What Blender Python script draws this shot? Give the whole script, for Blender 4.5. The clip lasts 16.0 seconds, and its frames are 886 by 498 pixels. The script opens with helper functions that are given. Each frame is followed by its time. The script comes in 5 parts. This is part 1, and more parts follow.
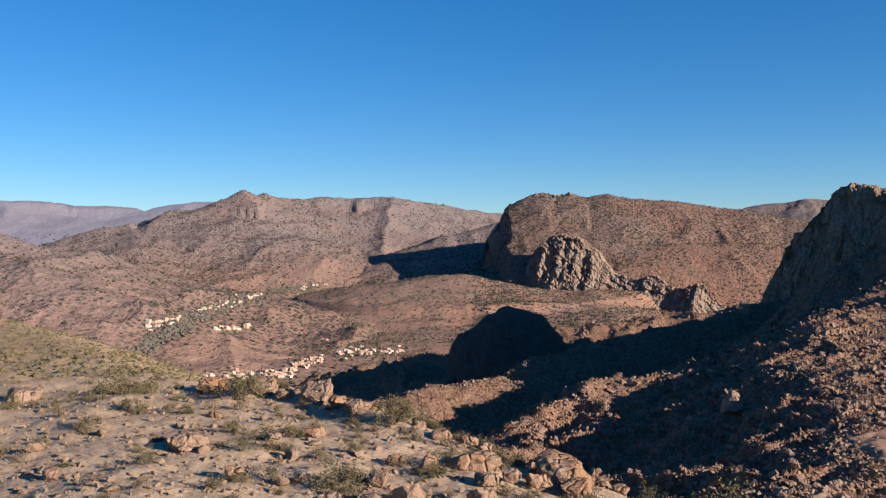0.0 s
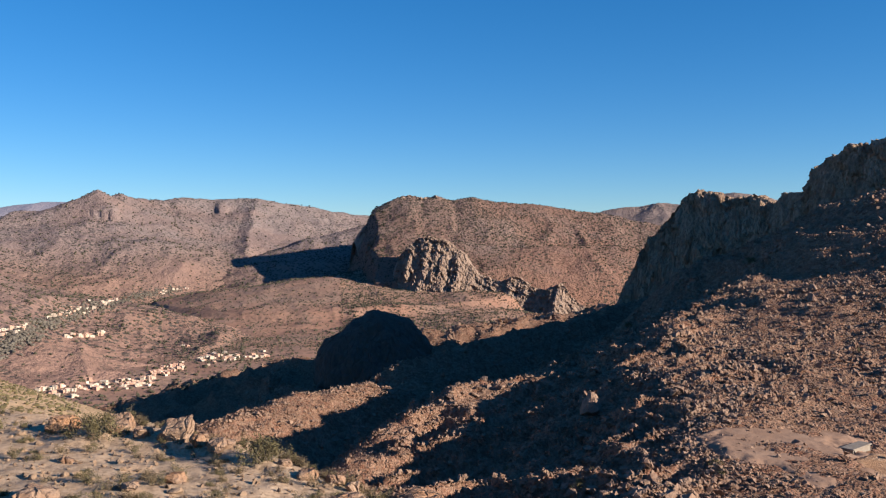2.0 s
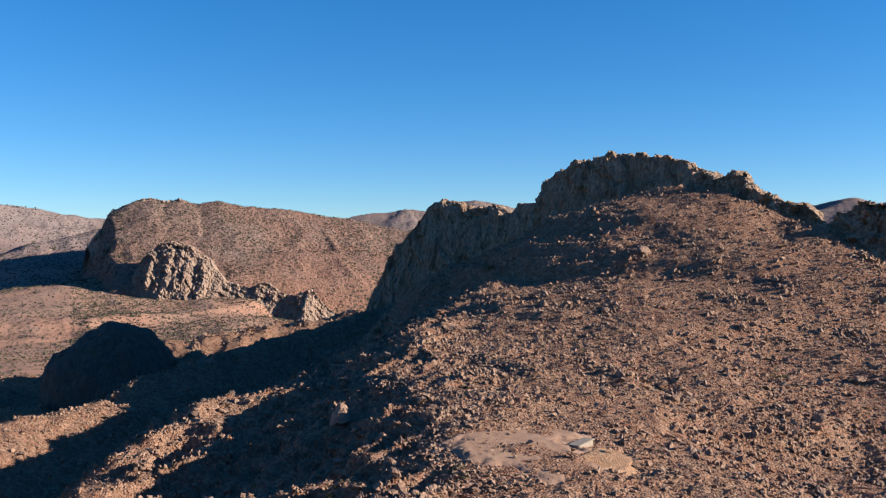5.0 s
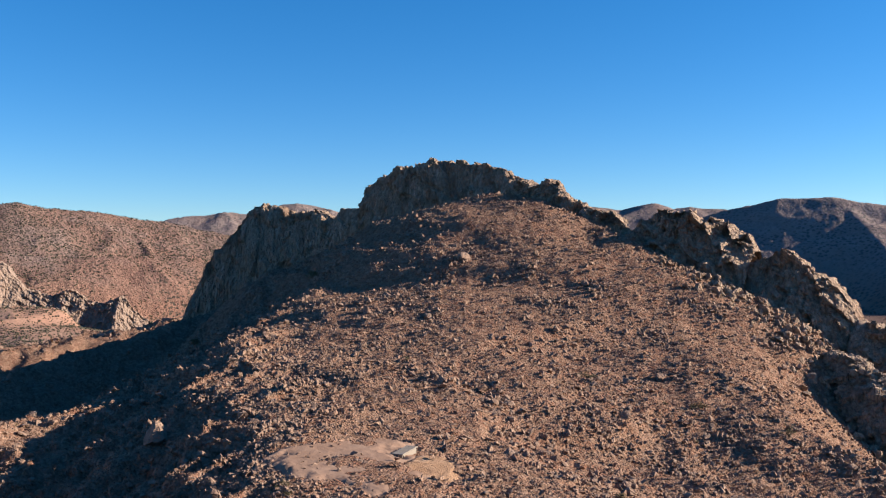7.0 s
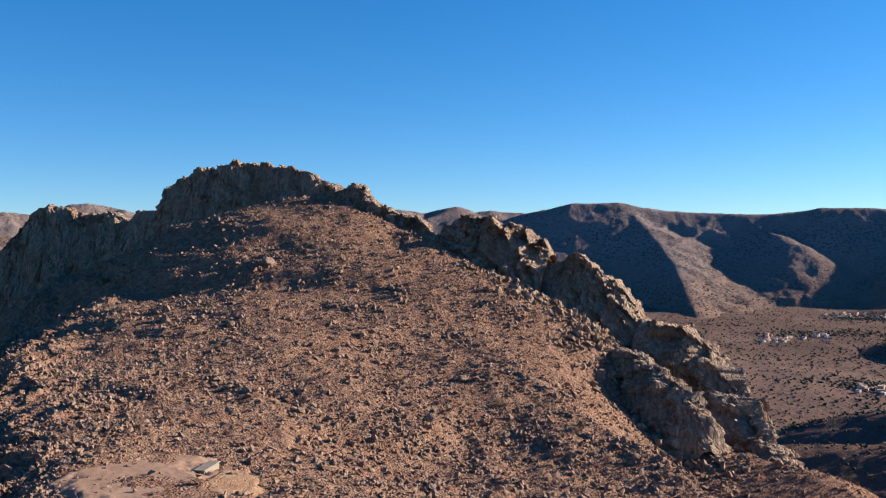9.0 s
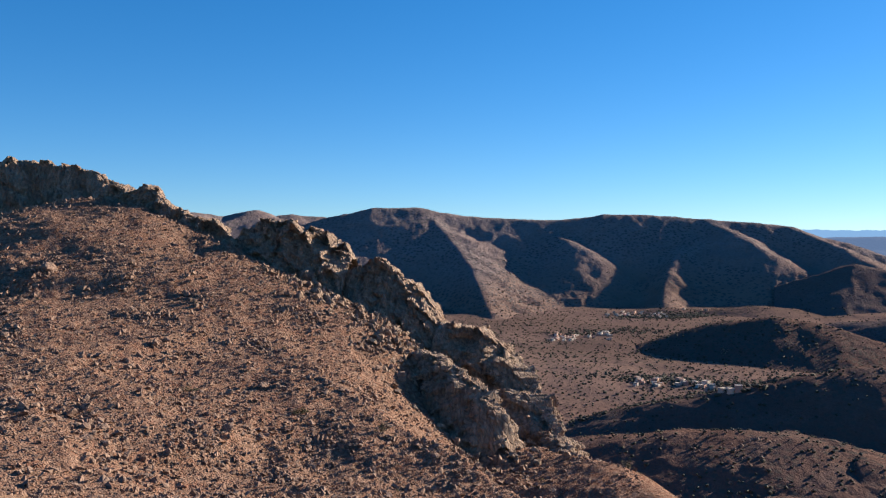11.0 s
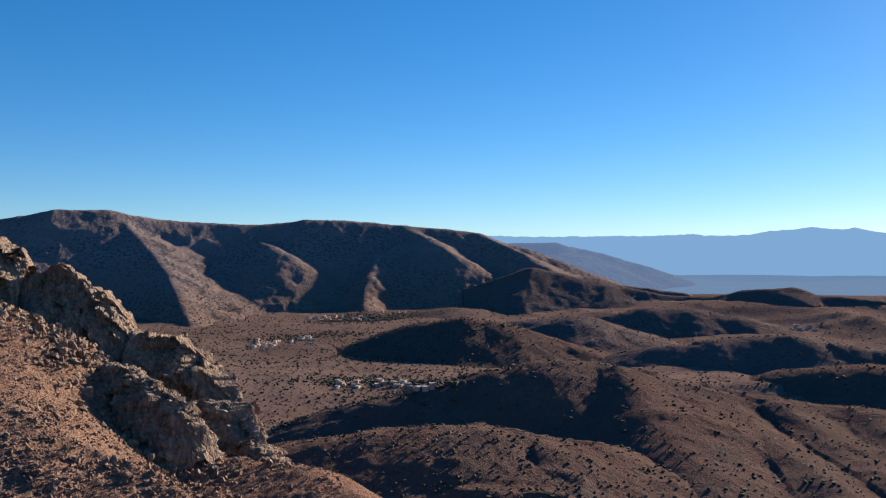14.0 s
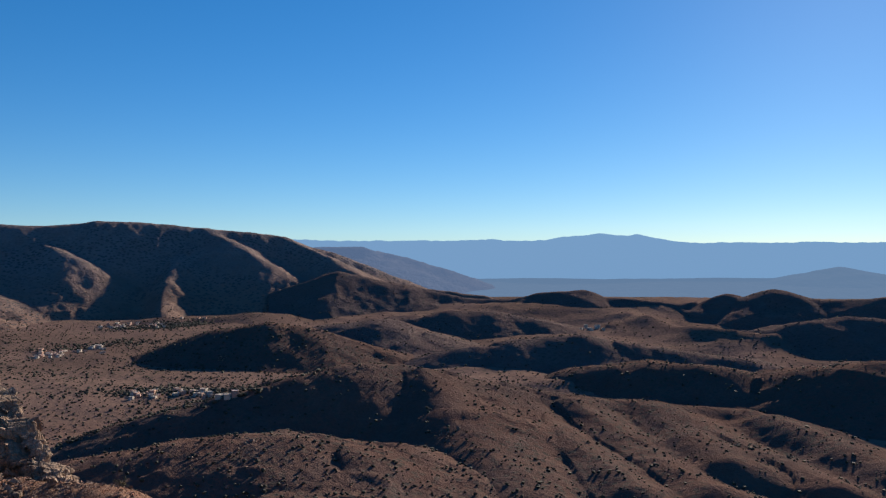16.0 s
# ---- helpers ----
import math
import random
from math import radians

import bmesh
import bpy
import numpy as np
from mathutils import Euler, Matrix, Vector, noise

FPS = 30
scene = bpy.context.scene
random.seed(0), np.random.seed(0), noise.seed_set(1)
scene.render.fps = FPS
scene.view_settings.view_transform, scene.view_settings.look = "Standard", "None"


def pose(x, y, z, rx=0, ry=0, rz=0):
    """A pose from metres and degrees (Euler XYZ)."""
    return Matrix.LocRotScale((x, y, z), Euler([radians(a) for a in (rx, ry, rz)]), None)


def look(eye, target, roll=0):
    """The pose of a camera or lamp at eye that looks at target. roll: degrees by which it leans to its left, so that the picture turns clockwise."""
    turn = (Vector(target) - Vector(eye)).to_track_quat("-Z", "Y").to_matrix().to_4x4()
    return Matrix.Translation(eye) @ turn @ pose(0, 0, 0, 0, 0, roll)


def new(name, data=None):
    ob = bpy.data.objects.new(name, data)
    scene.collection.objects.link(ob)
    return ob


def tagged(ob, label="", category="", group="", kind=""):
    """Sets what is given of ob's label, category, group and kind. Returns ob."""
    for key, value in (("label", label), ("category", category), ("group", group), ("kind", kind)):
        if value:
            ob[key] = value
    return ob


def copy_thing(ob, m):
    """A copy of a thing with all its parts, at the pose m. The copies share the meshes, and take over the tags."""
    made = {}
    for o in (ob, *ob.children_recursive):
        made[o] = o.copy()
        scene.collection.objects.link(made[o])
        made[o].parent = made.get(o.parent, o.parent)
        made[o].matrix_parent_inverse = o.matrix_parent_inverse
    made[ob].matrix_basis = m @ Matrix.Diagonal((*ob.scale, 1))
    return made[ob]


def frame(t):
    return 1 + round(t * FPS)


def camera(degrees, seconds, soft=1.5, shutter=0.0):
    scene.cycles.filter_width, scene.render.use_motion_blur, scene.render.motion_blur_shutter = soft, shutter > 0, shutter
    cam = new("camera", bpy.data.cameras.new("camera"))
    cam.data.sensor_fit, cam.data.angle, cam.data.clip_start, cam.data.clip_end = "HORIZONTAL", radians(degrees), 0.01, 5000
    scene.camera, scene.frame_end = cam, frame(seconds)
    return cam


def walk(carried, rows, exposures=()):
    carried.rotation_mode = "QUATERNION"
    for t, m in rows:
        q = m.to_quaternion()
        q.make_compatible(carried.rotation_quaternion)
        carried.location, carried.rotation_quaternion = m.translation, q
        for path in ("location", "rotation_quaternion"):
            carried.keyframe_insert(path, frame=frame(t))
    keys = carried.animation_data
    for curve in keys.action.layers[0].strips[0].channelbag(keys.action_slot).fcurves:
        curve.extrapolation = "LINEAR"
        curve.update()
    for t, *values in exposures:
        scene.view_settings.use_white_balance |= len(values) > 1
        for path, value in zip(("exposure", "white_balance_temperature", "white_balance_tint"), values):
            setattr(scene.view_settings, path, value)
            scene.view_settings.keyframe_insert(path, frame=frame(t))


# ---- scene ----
EYE = Vector((0.0, 0.0, 260.0))      # where the camera takes off: 7 m over a knoll, 200 m over the valleys
cam = camera(54.4, 16.0, 1.25)
# seconds, heading turned left of +y, tilt, roll, metres risen
PATH = [
    (0, -0.00, -0.80, 0.02, 0.00),
    (0.5, -1.71, -0.79, 0.01, 0.36),
    (1, -3.79, -0.74, -0.00, 0.67),
    (1.5, -6.29, -0.71, 0.01, 0.98),
    (2, -8.82, -0.68, 0.02, 1.28),
    (2.5, -11.55, -0.63, -0.01, 1.56),
    (3, -14.33, -0.57, -0.05, 1.83),
    (3.5, -17.11, -0.54, 0.02, 2.09),
    (4, -19.88, -0.48, -0.04, 2.27),
    (6.5, -33.92, -0.19, 0.07, 3.89),
    (7, -37.05, -0.14, 0.10, 4.18),
    (7.5, -40.27, -0.09, 0.11, 4.40),
    (8, -43.45, -0.06, 0.13, 4.64),
    (8.5, -46.66, -0.04, 0.19, 4.91),
    (9, -49.86, -0.03, 0.20, 5.20),
    (11.5, -66.30, 0.26, 0.29, 5.25),
    (12, -69.61, 0.32, 0.31, 5.25),
    (12.5, -72.94, 0.34, 0.33, 5.25),
    (13, -76.18, 0.37, 0.36, 5.25),
    (13.5, -79.40, 0.40, 0.36, 5.25),
    (14, -82.61, 0.41, 0.39, 5.25),
    (14.5, -85.77, 0.45, 0.35, 5.25),
    (15, -88.93, 0.50, 0.40, 5.25),
    (15.5, -92.05, 0.56, 0.35, 5.25),
    (16, -95.45, 0.60, 0.29, 5.25),
]
walk(cam, [(t, pose(EYE.x, EYE.y, EYE.z + up, 90 + tilt, roll, turn)) for t, turn, tilt, roll, up in PATH],
     exposures=((0, 1.10), (3.5, 1.30), (7, 1.44), (9, 1.40), (12.5, 1.22), (14.5, 1.02), (16, 0.84)))

# ---- sky and sun ----
SUN_HEADING, SUN_HEIGHT = 122.0, 17.5      # degrees clockwise from +y, degrees over the horizon
world = bpy.data.worlds.new("sky")
scene.world = world
world.use_nodes = True
wn, wl = world.node_tree.nodes, world.node_tree.links
sky = wn.new("ShaderNodeTexSky")
sky.sky_type, sky.sun_disc = "NISHITA", False
sky.sun_elevation, sky.sun_rotation = radians(SUN_HEIGHT), radians(SUN_HEADING)
sky.altitude, sky.air_density, sky.dust_density, sky.ozone_density = 2000, 1.0, 0.3, 4.0
wn["Background"].inputs["Strength"].default_value = 0.080
even = wn.new("ShaderNodeGamma")               # clear desert air: an even sky, of a deeper blue
even.inputs["Gamma"].default_value = 0.79
wl.new(sky.outputs["Color"], even.inputs["Color"])
rich = wn.new("ShaderNodeHueSaturation")
rich.inputs["Saturation"].default_value = 1.38
wl.new(even.outputs["Color"], rich.inputs["Color"])
cool = wn.new("ShaderNodeMix")
cool.data_type, cool.blend_type = "RGBA", "MULTIPLY"
cool.inputs[0].default_value, cool.inputs[7].default_value = 1.0, (0.82, 0.97, 1.11, 1)
wl.new(rich.outputs["Color"], cool.inputs[6])
wl.new(cool.outputs[2], wn["Background"].inputs["Color"])
sun = new("sun", bpy.data.lights.new("sun", "SUN"))
sun.data.energy, sun.data.angle, sun.data.color = 5.0, radians(0.5), (1.0, 0.86, 0.70)
a, b = radians(SUN_HEADING), radians(SUN_HEIGHT)
sun.matrix_world = look((0, 0, 600), Vector((0, 0, 600)) - Vector((math.sin(a) * math.cos(b), math.cos(a) * math.cos(b), math.sin(b))))


# ---- materials ----
def node(tree, kind, **inputs):
    n = tree.nodes.new(kind)
    for key, value in inputs.items():
        n.inputs[key.replace("_", " ")].default_value = value
    return n


def noise_tex(tree, vec, scale, detail=6.0, rough=0.6):
    n = node(tree, "ShaderNodeTexNoise", Scale=scale, Detail=detail, Roughness=rough)
    tree.links.new(vec, n.inputs["Vector"])
    return n.outputs["Fac"]


def ramp(tree, fac, lo, hi, a=0.0, b=1.0):
    n = node(tree, "ShaderNodeMapRange", From_Min=lo, From_Max=hi, To_Min=a, To_Max=b)
    tree.links.new(fac, n.inputs["Value"])
    return n.outputs["Result"]


def mix(tree, fac, one, two):
    n = tree.nodes.new("ShaderNodeMix")
    n.data_type = "RGBA"
    for socket, value in ((0, fac), (6, one), (7, two)):
        if isinstance(value, (tuple, float, int)):
            n.inputs[socket].default_value = (*value, 1) if isinstance(value, tuple) else value
        else:
            tree.links.new(value, n.inputs[socket])
    return n.outputs[2]


def times(tree, one, two, how="MULTIPLY"):
    n = tree.nodes.new("ShaderNodeMath")
    n.operation = how
    for k, value in enumerate((one, two)):
        if isinstance(value, (float, int)):
            n.inputs[k].default_value = value
        else:
            tree.links.new(value, n.inputs[k])
    return n.outputs[0]


def start(name, rough=0.9):
    m = bpy.data.materials.new(name)
    m.use_nodes = True
    t = m.node_tree
    bs = t.nodes["Principled BSDF"]
    bs.inputs["Roughness"].default_value = rough
    bs.inputs["Specular IOR Level"].default_value = 0.15
    return m, t, bs, t.nodes.new("ShaderNodeNewGeometry").outputs["Position"]


def bump(tree, bs, height, strength, distance):
    n = node(tree, "ShaderNodeBump", Strength=strength, Distance=distance)
    tree.links.new(height, n.inputs["Height"])
    tree.links.new(n.outputs["Normal"], bs.inputs["Normal"])


def earth(name, soil, soil_2, stone, grain, patch, spots=0.0, spot_size=6.0, shrub=(0.055, 0.055, 0.035), relief=0.5, stone_share=0.5, east=None, low=None, grime=0.45, rubbly=0.0):
    """Bare ground: two soils in patches, stones by grain (metres), scrub too small to model as spots."""
    m, t, bs, pos = start(name, 1.0)
    bs.inputs["Specular IOR Level"].default_value = 0.0
    big = noise_tex(t, pos, 1.0 / patch, 5.0)
    mid = noise_tex(t, pos, 1.0 / (grain * 12), 6.0, 0.65)
    fine = noise_tex(t, pos, 1.0 / grain, 4.0, 0.7)
    col = mix(t, ramp(t, big, 0.4, 0.62), soil, soil_2)
    col = mix(t, times(t, ramp(t, mid, 0.47, 0.62), stone_share), col, stone)
    col = mix(t, ramp(t, fine, 0.35, 0.7, 0.0, grime), col, tuple(c * 0.55 for c in soil))
    if east:                                     # a darker brown blends in towards +x
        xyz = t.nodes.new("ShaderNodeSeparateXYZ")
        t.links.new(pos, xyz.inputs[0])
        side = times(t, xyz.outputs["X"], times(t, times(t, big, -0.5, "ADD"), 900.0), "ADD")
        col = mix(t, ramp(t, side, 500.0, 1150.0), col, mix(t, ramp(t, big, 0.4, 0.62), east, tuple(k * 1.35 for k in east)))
    if low:                                      # red soil washed out on the lower slopes
        xyz = t.nodes.new("ShaderNodeSeparateXYZ")
        t.links.new(pos, xyz.inputs[0])
        level = times(t, xyz.outputs["Z"], times(t, times(t, big, -0.5, "ADD"), 260.0), "ADD")
        col = mix(t, ramp(t, level, 265.0, 120.0), col, mix(t, ramp(t, mid, 0.42, 0.6), low, tuple(k * 0.85 for k in low)))
    if spots:
        v = node(t, "ShaderNodeTexVoronoi", Scale=1.0 / spot_size, Randomness=1.0)
        t.links.new(pos, v.inputs["Vector"])
        dens = noise_tex(t, pos, 1.0 / (spot_size * 22), 4.0)
        cover = times(t, ramp(t, v.outputs["Distance"], 0.46, 0.3), ramp(t, dens, 0.36, 0.56))
        col = mix(t, times(t, cover, spots), col, shrub)
    height, depth = times(t, times(t, mid, 3.0), fine, "ADD"), grain * 1.2
    if rubbly:                                   # a pavement of loose stones too small to model
        for size, share in ((rubbly, 1.0), (rubbly * 2.6, 0.8)):
            v = node(t, "ShaderNodeTexVoronoi", Scale=1.0 / size, Randomness=1.0)
            t.links.new(pos, v.inputs["Vector"])
            one = t.nodes.new("ShaderNodeSeparateColor")
            t.links.new(v.outputs["Color"], one.inputs[0])
            col = mix(t, times(t, ramp(t, one.outputs[0], 0.35, 1.0, 0.0, 0.7), share), col, stone)
            col = mix(t, times(t, ramp(t, one.outputs[1], 0.6, 1.0, 0.0, 0.6), share), col, tuple(k * 0.45 for k in soil))
            height = times(t, height, times(t, times(t, v.outputs["Distance"], one.outputs[2]), -3.0 * share), "ADD")
        depth = rubbly * 0.55
    t.links.new(col, bs.inputs["Base Color"])
    bump(t, bs, height, relief, depth)
    return m


def distance(name, haze_glow, *args):
    """Far land with the lit haze in front of it painted on as emission."""
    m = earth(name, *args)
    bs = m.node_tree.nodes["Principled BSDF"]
    bs.inputs["Emission Color"].default_value, bs.inputs["Emission Strength"].default_value = (*haze_glow, 1), 1.0
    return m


def rock(name, light, dark, stain, size, relief=0.6, streak=1.0):
    """Bare rock: light faces, dark varnish in streaks that run down, iron stains, cracks."""
    m, t, bs, pos = start(name, 0.9)
    st = node(t, "ShaderNodeMapping")
    st.inputs["Scale"].default_value = (1, 1, 0.35 * streak)
    t.links.new(pos, st.inputs["Vector"])
    big = noise_tex(t, st.outputs["Vector"], 1.0 / (size * 6), 6.0, 0.6)
    mid = noise_tex(t, st.outputs["Vector"], 1.0 / size, 6.0, 0.7)
    fine = noise_tex(t, pos, 6.0 / size, 5.0, 0.7)
    crack = node(t, "ShaderNodeTexVoronoi", Scale=0.8 / size)
    crack.feature = "DISTANCE_TO_EDGE"
    t.links.new(st.outputs["Vector"], crack.inputs["Vector"])
    col = mix(t, ramp(t, mid, 0.38, 0.68), light, dark)
    col = mix(t, ramp(t, big, 0.48, 0.66, 0.0, 0.75), col, stain)
    col = mix(t, ramp(t, fine, 0.3, 0.75, 0.0, 0.4), col, tuple(c * 0.5 for c in dark))
    t.links.new(col, bs.inputs["Base Color"])
    edge = ramp(t, crack.outputs["Distance"], 0.0, 0.12)
    bump(t, bs, times(t, times(t, mid, 1.5), times(t, times(t, fine, 0.6), edge, "ADD"), "ADD"), relief, size * 0.35)
    return m


def plain(name, one, two, scale, rough=0.8, relief=0.2, metal=0.0):
    m, t, bs, pos = start(name, rough)
    f = noise_tex(t, pos, scale, 5.0, 0.65)
    g = noise_tex(t, pos, scale * 9, 3.0)
    t.links.new(mix(t, ramp(t, times(t, f, times(t, g, 0.35), "ADD"), 0.45, 0.9), one, two), bs.inputs["Base Color"])
    bump(t, bs, g, relief, 0.3 / scale)
    bs.inputs["Metallic"].default_value = metal
    return m


def leafage(name, one, two):
    m, t, bs, pos = start(name, 0.85)
    g = t.nodes.new("ShaderNodeNewGeometry").outputs["Random Per Island"]
    f = noise_tex(t, pos, 1.3, 3.0)
    t.links.new(mix(t, ramp(t, times(t, g, f, "ADD"), 0.5, 1.1), one, two), bs.inputs["Base Color"])
    return m


M = dict(
    terrace=earth("levelled_earth", (0.285, 0.188, 0.14), (0.262, 0.165, 0.118), (0.325, 0.235, 0.18), 0.25, 8.0, 0.0, 2.0, (0.0544, 0.0505, 0.0295), 0.2, 0.3),
    spoil=earth("orange_spoil", (0.33, 0.205, 0.13), (0.30, 0.178, 0.11), (0.37, 0.275, 0.205), 0.3, 5.0, 0.0, 2.0, (0.0578, 0.0578, 0.0347), 0.7, 0.5),
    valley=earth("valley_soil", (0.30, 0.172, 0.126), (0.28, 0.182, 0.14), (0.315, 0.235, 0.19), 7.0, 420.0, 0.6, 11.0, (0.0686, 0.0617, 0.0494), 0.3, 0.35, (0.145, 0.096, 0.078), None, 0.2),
    hillside=earth("stony_hillside", (0.245, 0.134, 0.093), (0.222, 0.104, 0.071), (0.31, 0.208, 0.153), 0.35, 30.0, 0.5, 1.6, (0.0574, 0.0451, 0.0287), 1.0, 0.6, None, None, 0.45, 0.5),
    knoll=earth("pale_gravel", (0.447, 0.316, 0.215), (0.41, 0.283, 0.187), (0.48, 0.357, 0.258), 0.12, 7.0, 0.45, 0.7, (0.172, 0.131, 0.0779), 0.2, 0.5, None, None, 0.4, 0.10),
    khaki=earth("khaki_scrub_slope", (0.435, 0.303, 0.193), (0.402, 0.275, 0.164), (0.459, 0.344, 0.246), 0.3, 20.0, 0.55, 1.3, (0.164, 0.127, 0.0697), 0.4, 0.4),
    mountain=earth("mountain_scree", (0.215, 0.174, 0.168), (0.226, 0.162, 0.149), (0.234, 0.201, 0.201), 10.0, 500.0, 0.9, 11.0, (0.0697, 0.0656, 0.059), 0.6, 0.35, None, (0.254, 0.161, 0.13), 0.3),
    dome=earth("dome_scree", (0.205, 0.127, 0.102), (0.19, 0.131, 0.111), (0.23, 0.176, 0.156), 7.0, 300.0, 0.9, 9.0, (0.0438, 0.0444, 0.038), 0.8, 0.5, None, (0.23, 0.13, 0.0976), 0.3),
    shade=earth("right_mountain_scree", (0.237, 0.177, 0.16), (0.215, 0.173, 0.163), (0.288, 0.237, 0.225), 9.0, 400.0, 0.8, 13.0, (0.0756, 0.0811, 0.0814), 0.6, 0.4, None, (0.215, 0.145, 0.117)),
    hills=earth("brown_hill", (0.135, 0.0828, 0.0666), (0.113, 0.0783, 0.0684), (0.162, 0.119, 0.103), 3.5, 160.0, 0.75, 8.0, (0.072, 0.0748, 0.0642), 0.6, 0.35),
    # haze over far land, put in as emission: far, far_blue, far_spur, far_plain
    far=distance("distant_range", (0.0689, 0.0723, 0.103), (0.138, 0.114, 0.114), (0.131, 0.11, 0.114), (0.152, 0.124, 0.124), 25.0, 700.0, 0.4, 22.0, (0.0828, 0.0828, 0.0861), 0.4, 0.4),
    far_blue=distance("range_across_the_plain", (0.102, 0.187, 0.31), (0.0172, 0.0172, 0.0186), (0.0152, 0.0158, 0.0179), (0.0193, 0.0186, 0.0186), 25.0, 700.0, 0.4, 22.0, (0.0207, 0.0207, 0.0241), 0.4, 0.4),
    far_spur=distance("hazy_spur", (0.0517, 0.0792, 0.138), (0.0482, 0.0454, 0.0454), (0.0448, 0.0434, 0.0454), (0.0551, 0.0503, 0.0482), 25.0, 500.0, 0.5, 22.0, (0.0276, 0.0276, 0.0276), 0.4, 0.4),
    # brown hill colours lifted paler and greyer, haze put into the base colour
    hills_far=earth("brown_hill_haze_tint", (0.155, 0.106, 0.0927), (0.135, 0.101, 0.0936), (0.18, 0.144, 0.131), 5.0, 220.0, 0.7, 9.0, (0.0765, 0.0765, 0.0675), 0.6, 0.35),
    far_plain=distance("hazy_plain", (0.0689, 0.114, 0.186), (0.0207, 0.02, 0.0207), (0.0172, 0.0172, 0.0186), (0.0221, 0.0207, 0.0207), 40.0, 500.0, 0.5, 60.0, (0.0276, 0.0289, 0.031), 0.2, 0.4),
    cliff=rock("cliff_rock", (0.45, 0.325, 0.235), (0.18, 0.122, 0.09), (0.22, 0.13, 0.085), 1.8, 1.0),
    # rock for the dome, its deep shadow put into the colours
    shade_rock=rock("shade_dark_rock", (0.123, 0.0984, 0.082), (0.0738, 0.0615, 0.0533), (0.0984, 0.0738, 0.0574), 4.0, 0.8),
    far_cliff=rock("crag_rock", (0.311, 0.229, 0.182), (0.204, 0.148, 0.12), (0.245, 0.163, 0.12), 14.0, 0.8),
    boulder=rock("boulder_rock", (0.37, 0.26, 0.188), (0.26, 0.162, 0.112), (0.36, 0.178, 0.085), 0.45, 0.9, 2.0),
    gravel=rock("gravel_stone", (0.276, 0.199, 0.142), (0.207, 0.139, 0.0935), (0.197, 0.125, 0.0802), 0.5, 0.4, 2.0),
    rubble=rock("rubble_rock", (0.30, 0.205, 0.152), (0.18, 0.116, 0.087), (0.205, 0.122, 0.088), 1.2, 0.5, 2.0),
    scrub=leafage("grey_green_scrub", (0.0738, 0.064, 0.0328), (0.123, 0.102, 0.0541)),
    dry=leafage("dry_cushion_scrub", (0.107, 0.0779, 0.0492), (0.164, 0.123, 0.0738)),
    river_scrub=leafage("grey_river_scrub", (0.0943, 0.082, 0.0681), (0.135, 0.119, 0.0984)),
    far_scrub=leafage("dark_scrub", (0.042, 0.041, 0.029), (0.07, 0.064, 0.044)),
    twig=plain("grey_twig", (0.126, 0.099, 0.072), (0.18, 0.153, 0.117), 3.0),
    wall_pale=plain("pale_render", (0.50, 0.42, 0.345), (0.42, 0.345, 0.28), 0.25),
    wall_pink=plain("pink_render", (0.49, 0.30, 0.225), (0.42, 0.26, 0.20), 0.25),
    wall_white=plain("whitewash", (0.622, 0.527, 0.445), (0.518, 0.431, 0.355), 0.25),
    roof=plain("flat_roof_screed", (0.529, 0.455, 0.381), (0.444, 0.381, 0.317), 0.3),
    opening=plain("dark_shutter", (0.045, 0.054, 0.063), (0.081, 0.072, 0.063), 0.5, 0.4),
    concrete=plain("weathered_concrete", (0.246, 0.213, 0.18), (0.189, 0.16, 0.131), 0.8),
)


# ---- noise ----
def lattice(ix, iy, iz, seed):
    h = (ix * 374761393 + iy * 668265263 + iz * 2147483647 + seed * 974634777) & 0xFFFFFFFF
    h = ((h ^ (h >> 13)) * 1274126177) & 0xFFFFFFFF
    return ((h ^ (h >> 16)) & 0xFFFF) / 65535.0


def value(x, y, z=None, seed=0):
    """Smooth value noise, -1 to 1, in two or three dimensions."""
    fx, fy = np.floor(x), np.floor(y)
    ix, iy = fx.astype(np.int64), fy.astype(np.int64)
    u, v = x - fx, y - fy
    u, v = u * u * u * (u * (u * 6 - 15) + 10), v * v * v * (v * (v * 6 - 15) + 10)

    def layer(iz):
        a, b = lattice(ix, iy, iz, seed), lattice(ix + 1, iy, iz, seed)
        c, d = lattice(ix, iy + 1, iz, seed), lattice(ix + 1, iy + 1, iz, seed)
        return (a * (1 - u) + b * u) * (1 - v) + (c * (1 - u) + d * u) * v
    if z is None:
        return layer(0) * 2 - 1
    fz = np.floor(z)
    iz, w = fz.astype(np.int64), z - fz
    w = w * w * (3 - 2 * w)
    return (layer(iz) * (1 - w) + layer(iz + 1) * w) * 2 - 1


def fbm(x, y, z=None, octaves=5, seed=0, gain=0.5):
    out, amp, k = 0.0, 1.0, 1.0
    for o in range(octaves):
        out = out + amp * value(x * k + 17.3 * o, y * k - 9.1 * o, None if z is None else z * k, seed + o)
        amp, k = amp * gain, k * 2.03
    return out


def ridged(x, y, octaves=5, seed=0, gain=0.42):
    """0 in the gullies, towards 1 on the ribs."""
    out, amp, k, total = 0.0, 1.0, 1.0, 0.0
    for o in range(octaves):
        n = 1 - np.abs(value(x * k + 31.7 * o, y * k + 11.9 * o, None, seed + o))
        out, total = out + amp * n * n, total + amp
        amp, k = amp * gain, k * 2.05
    return out / total


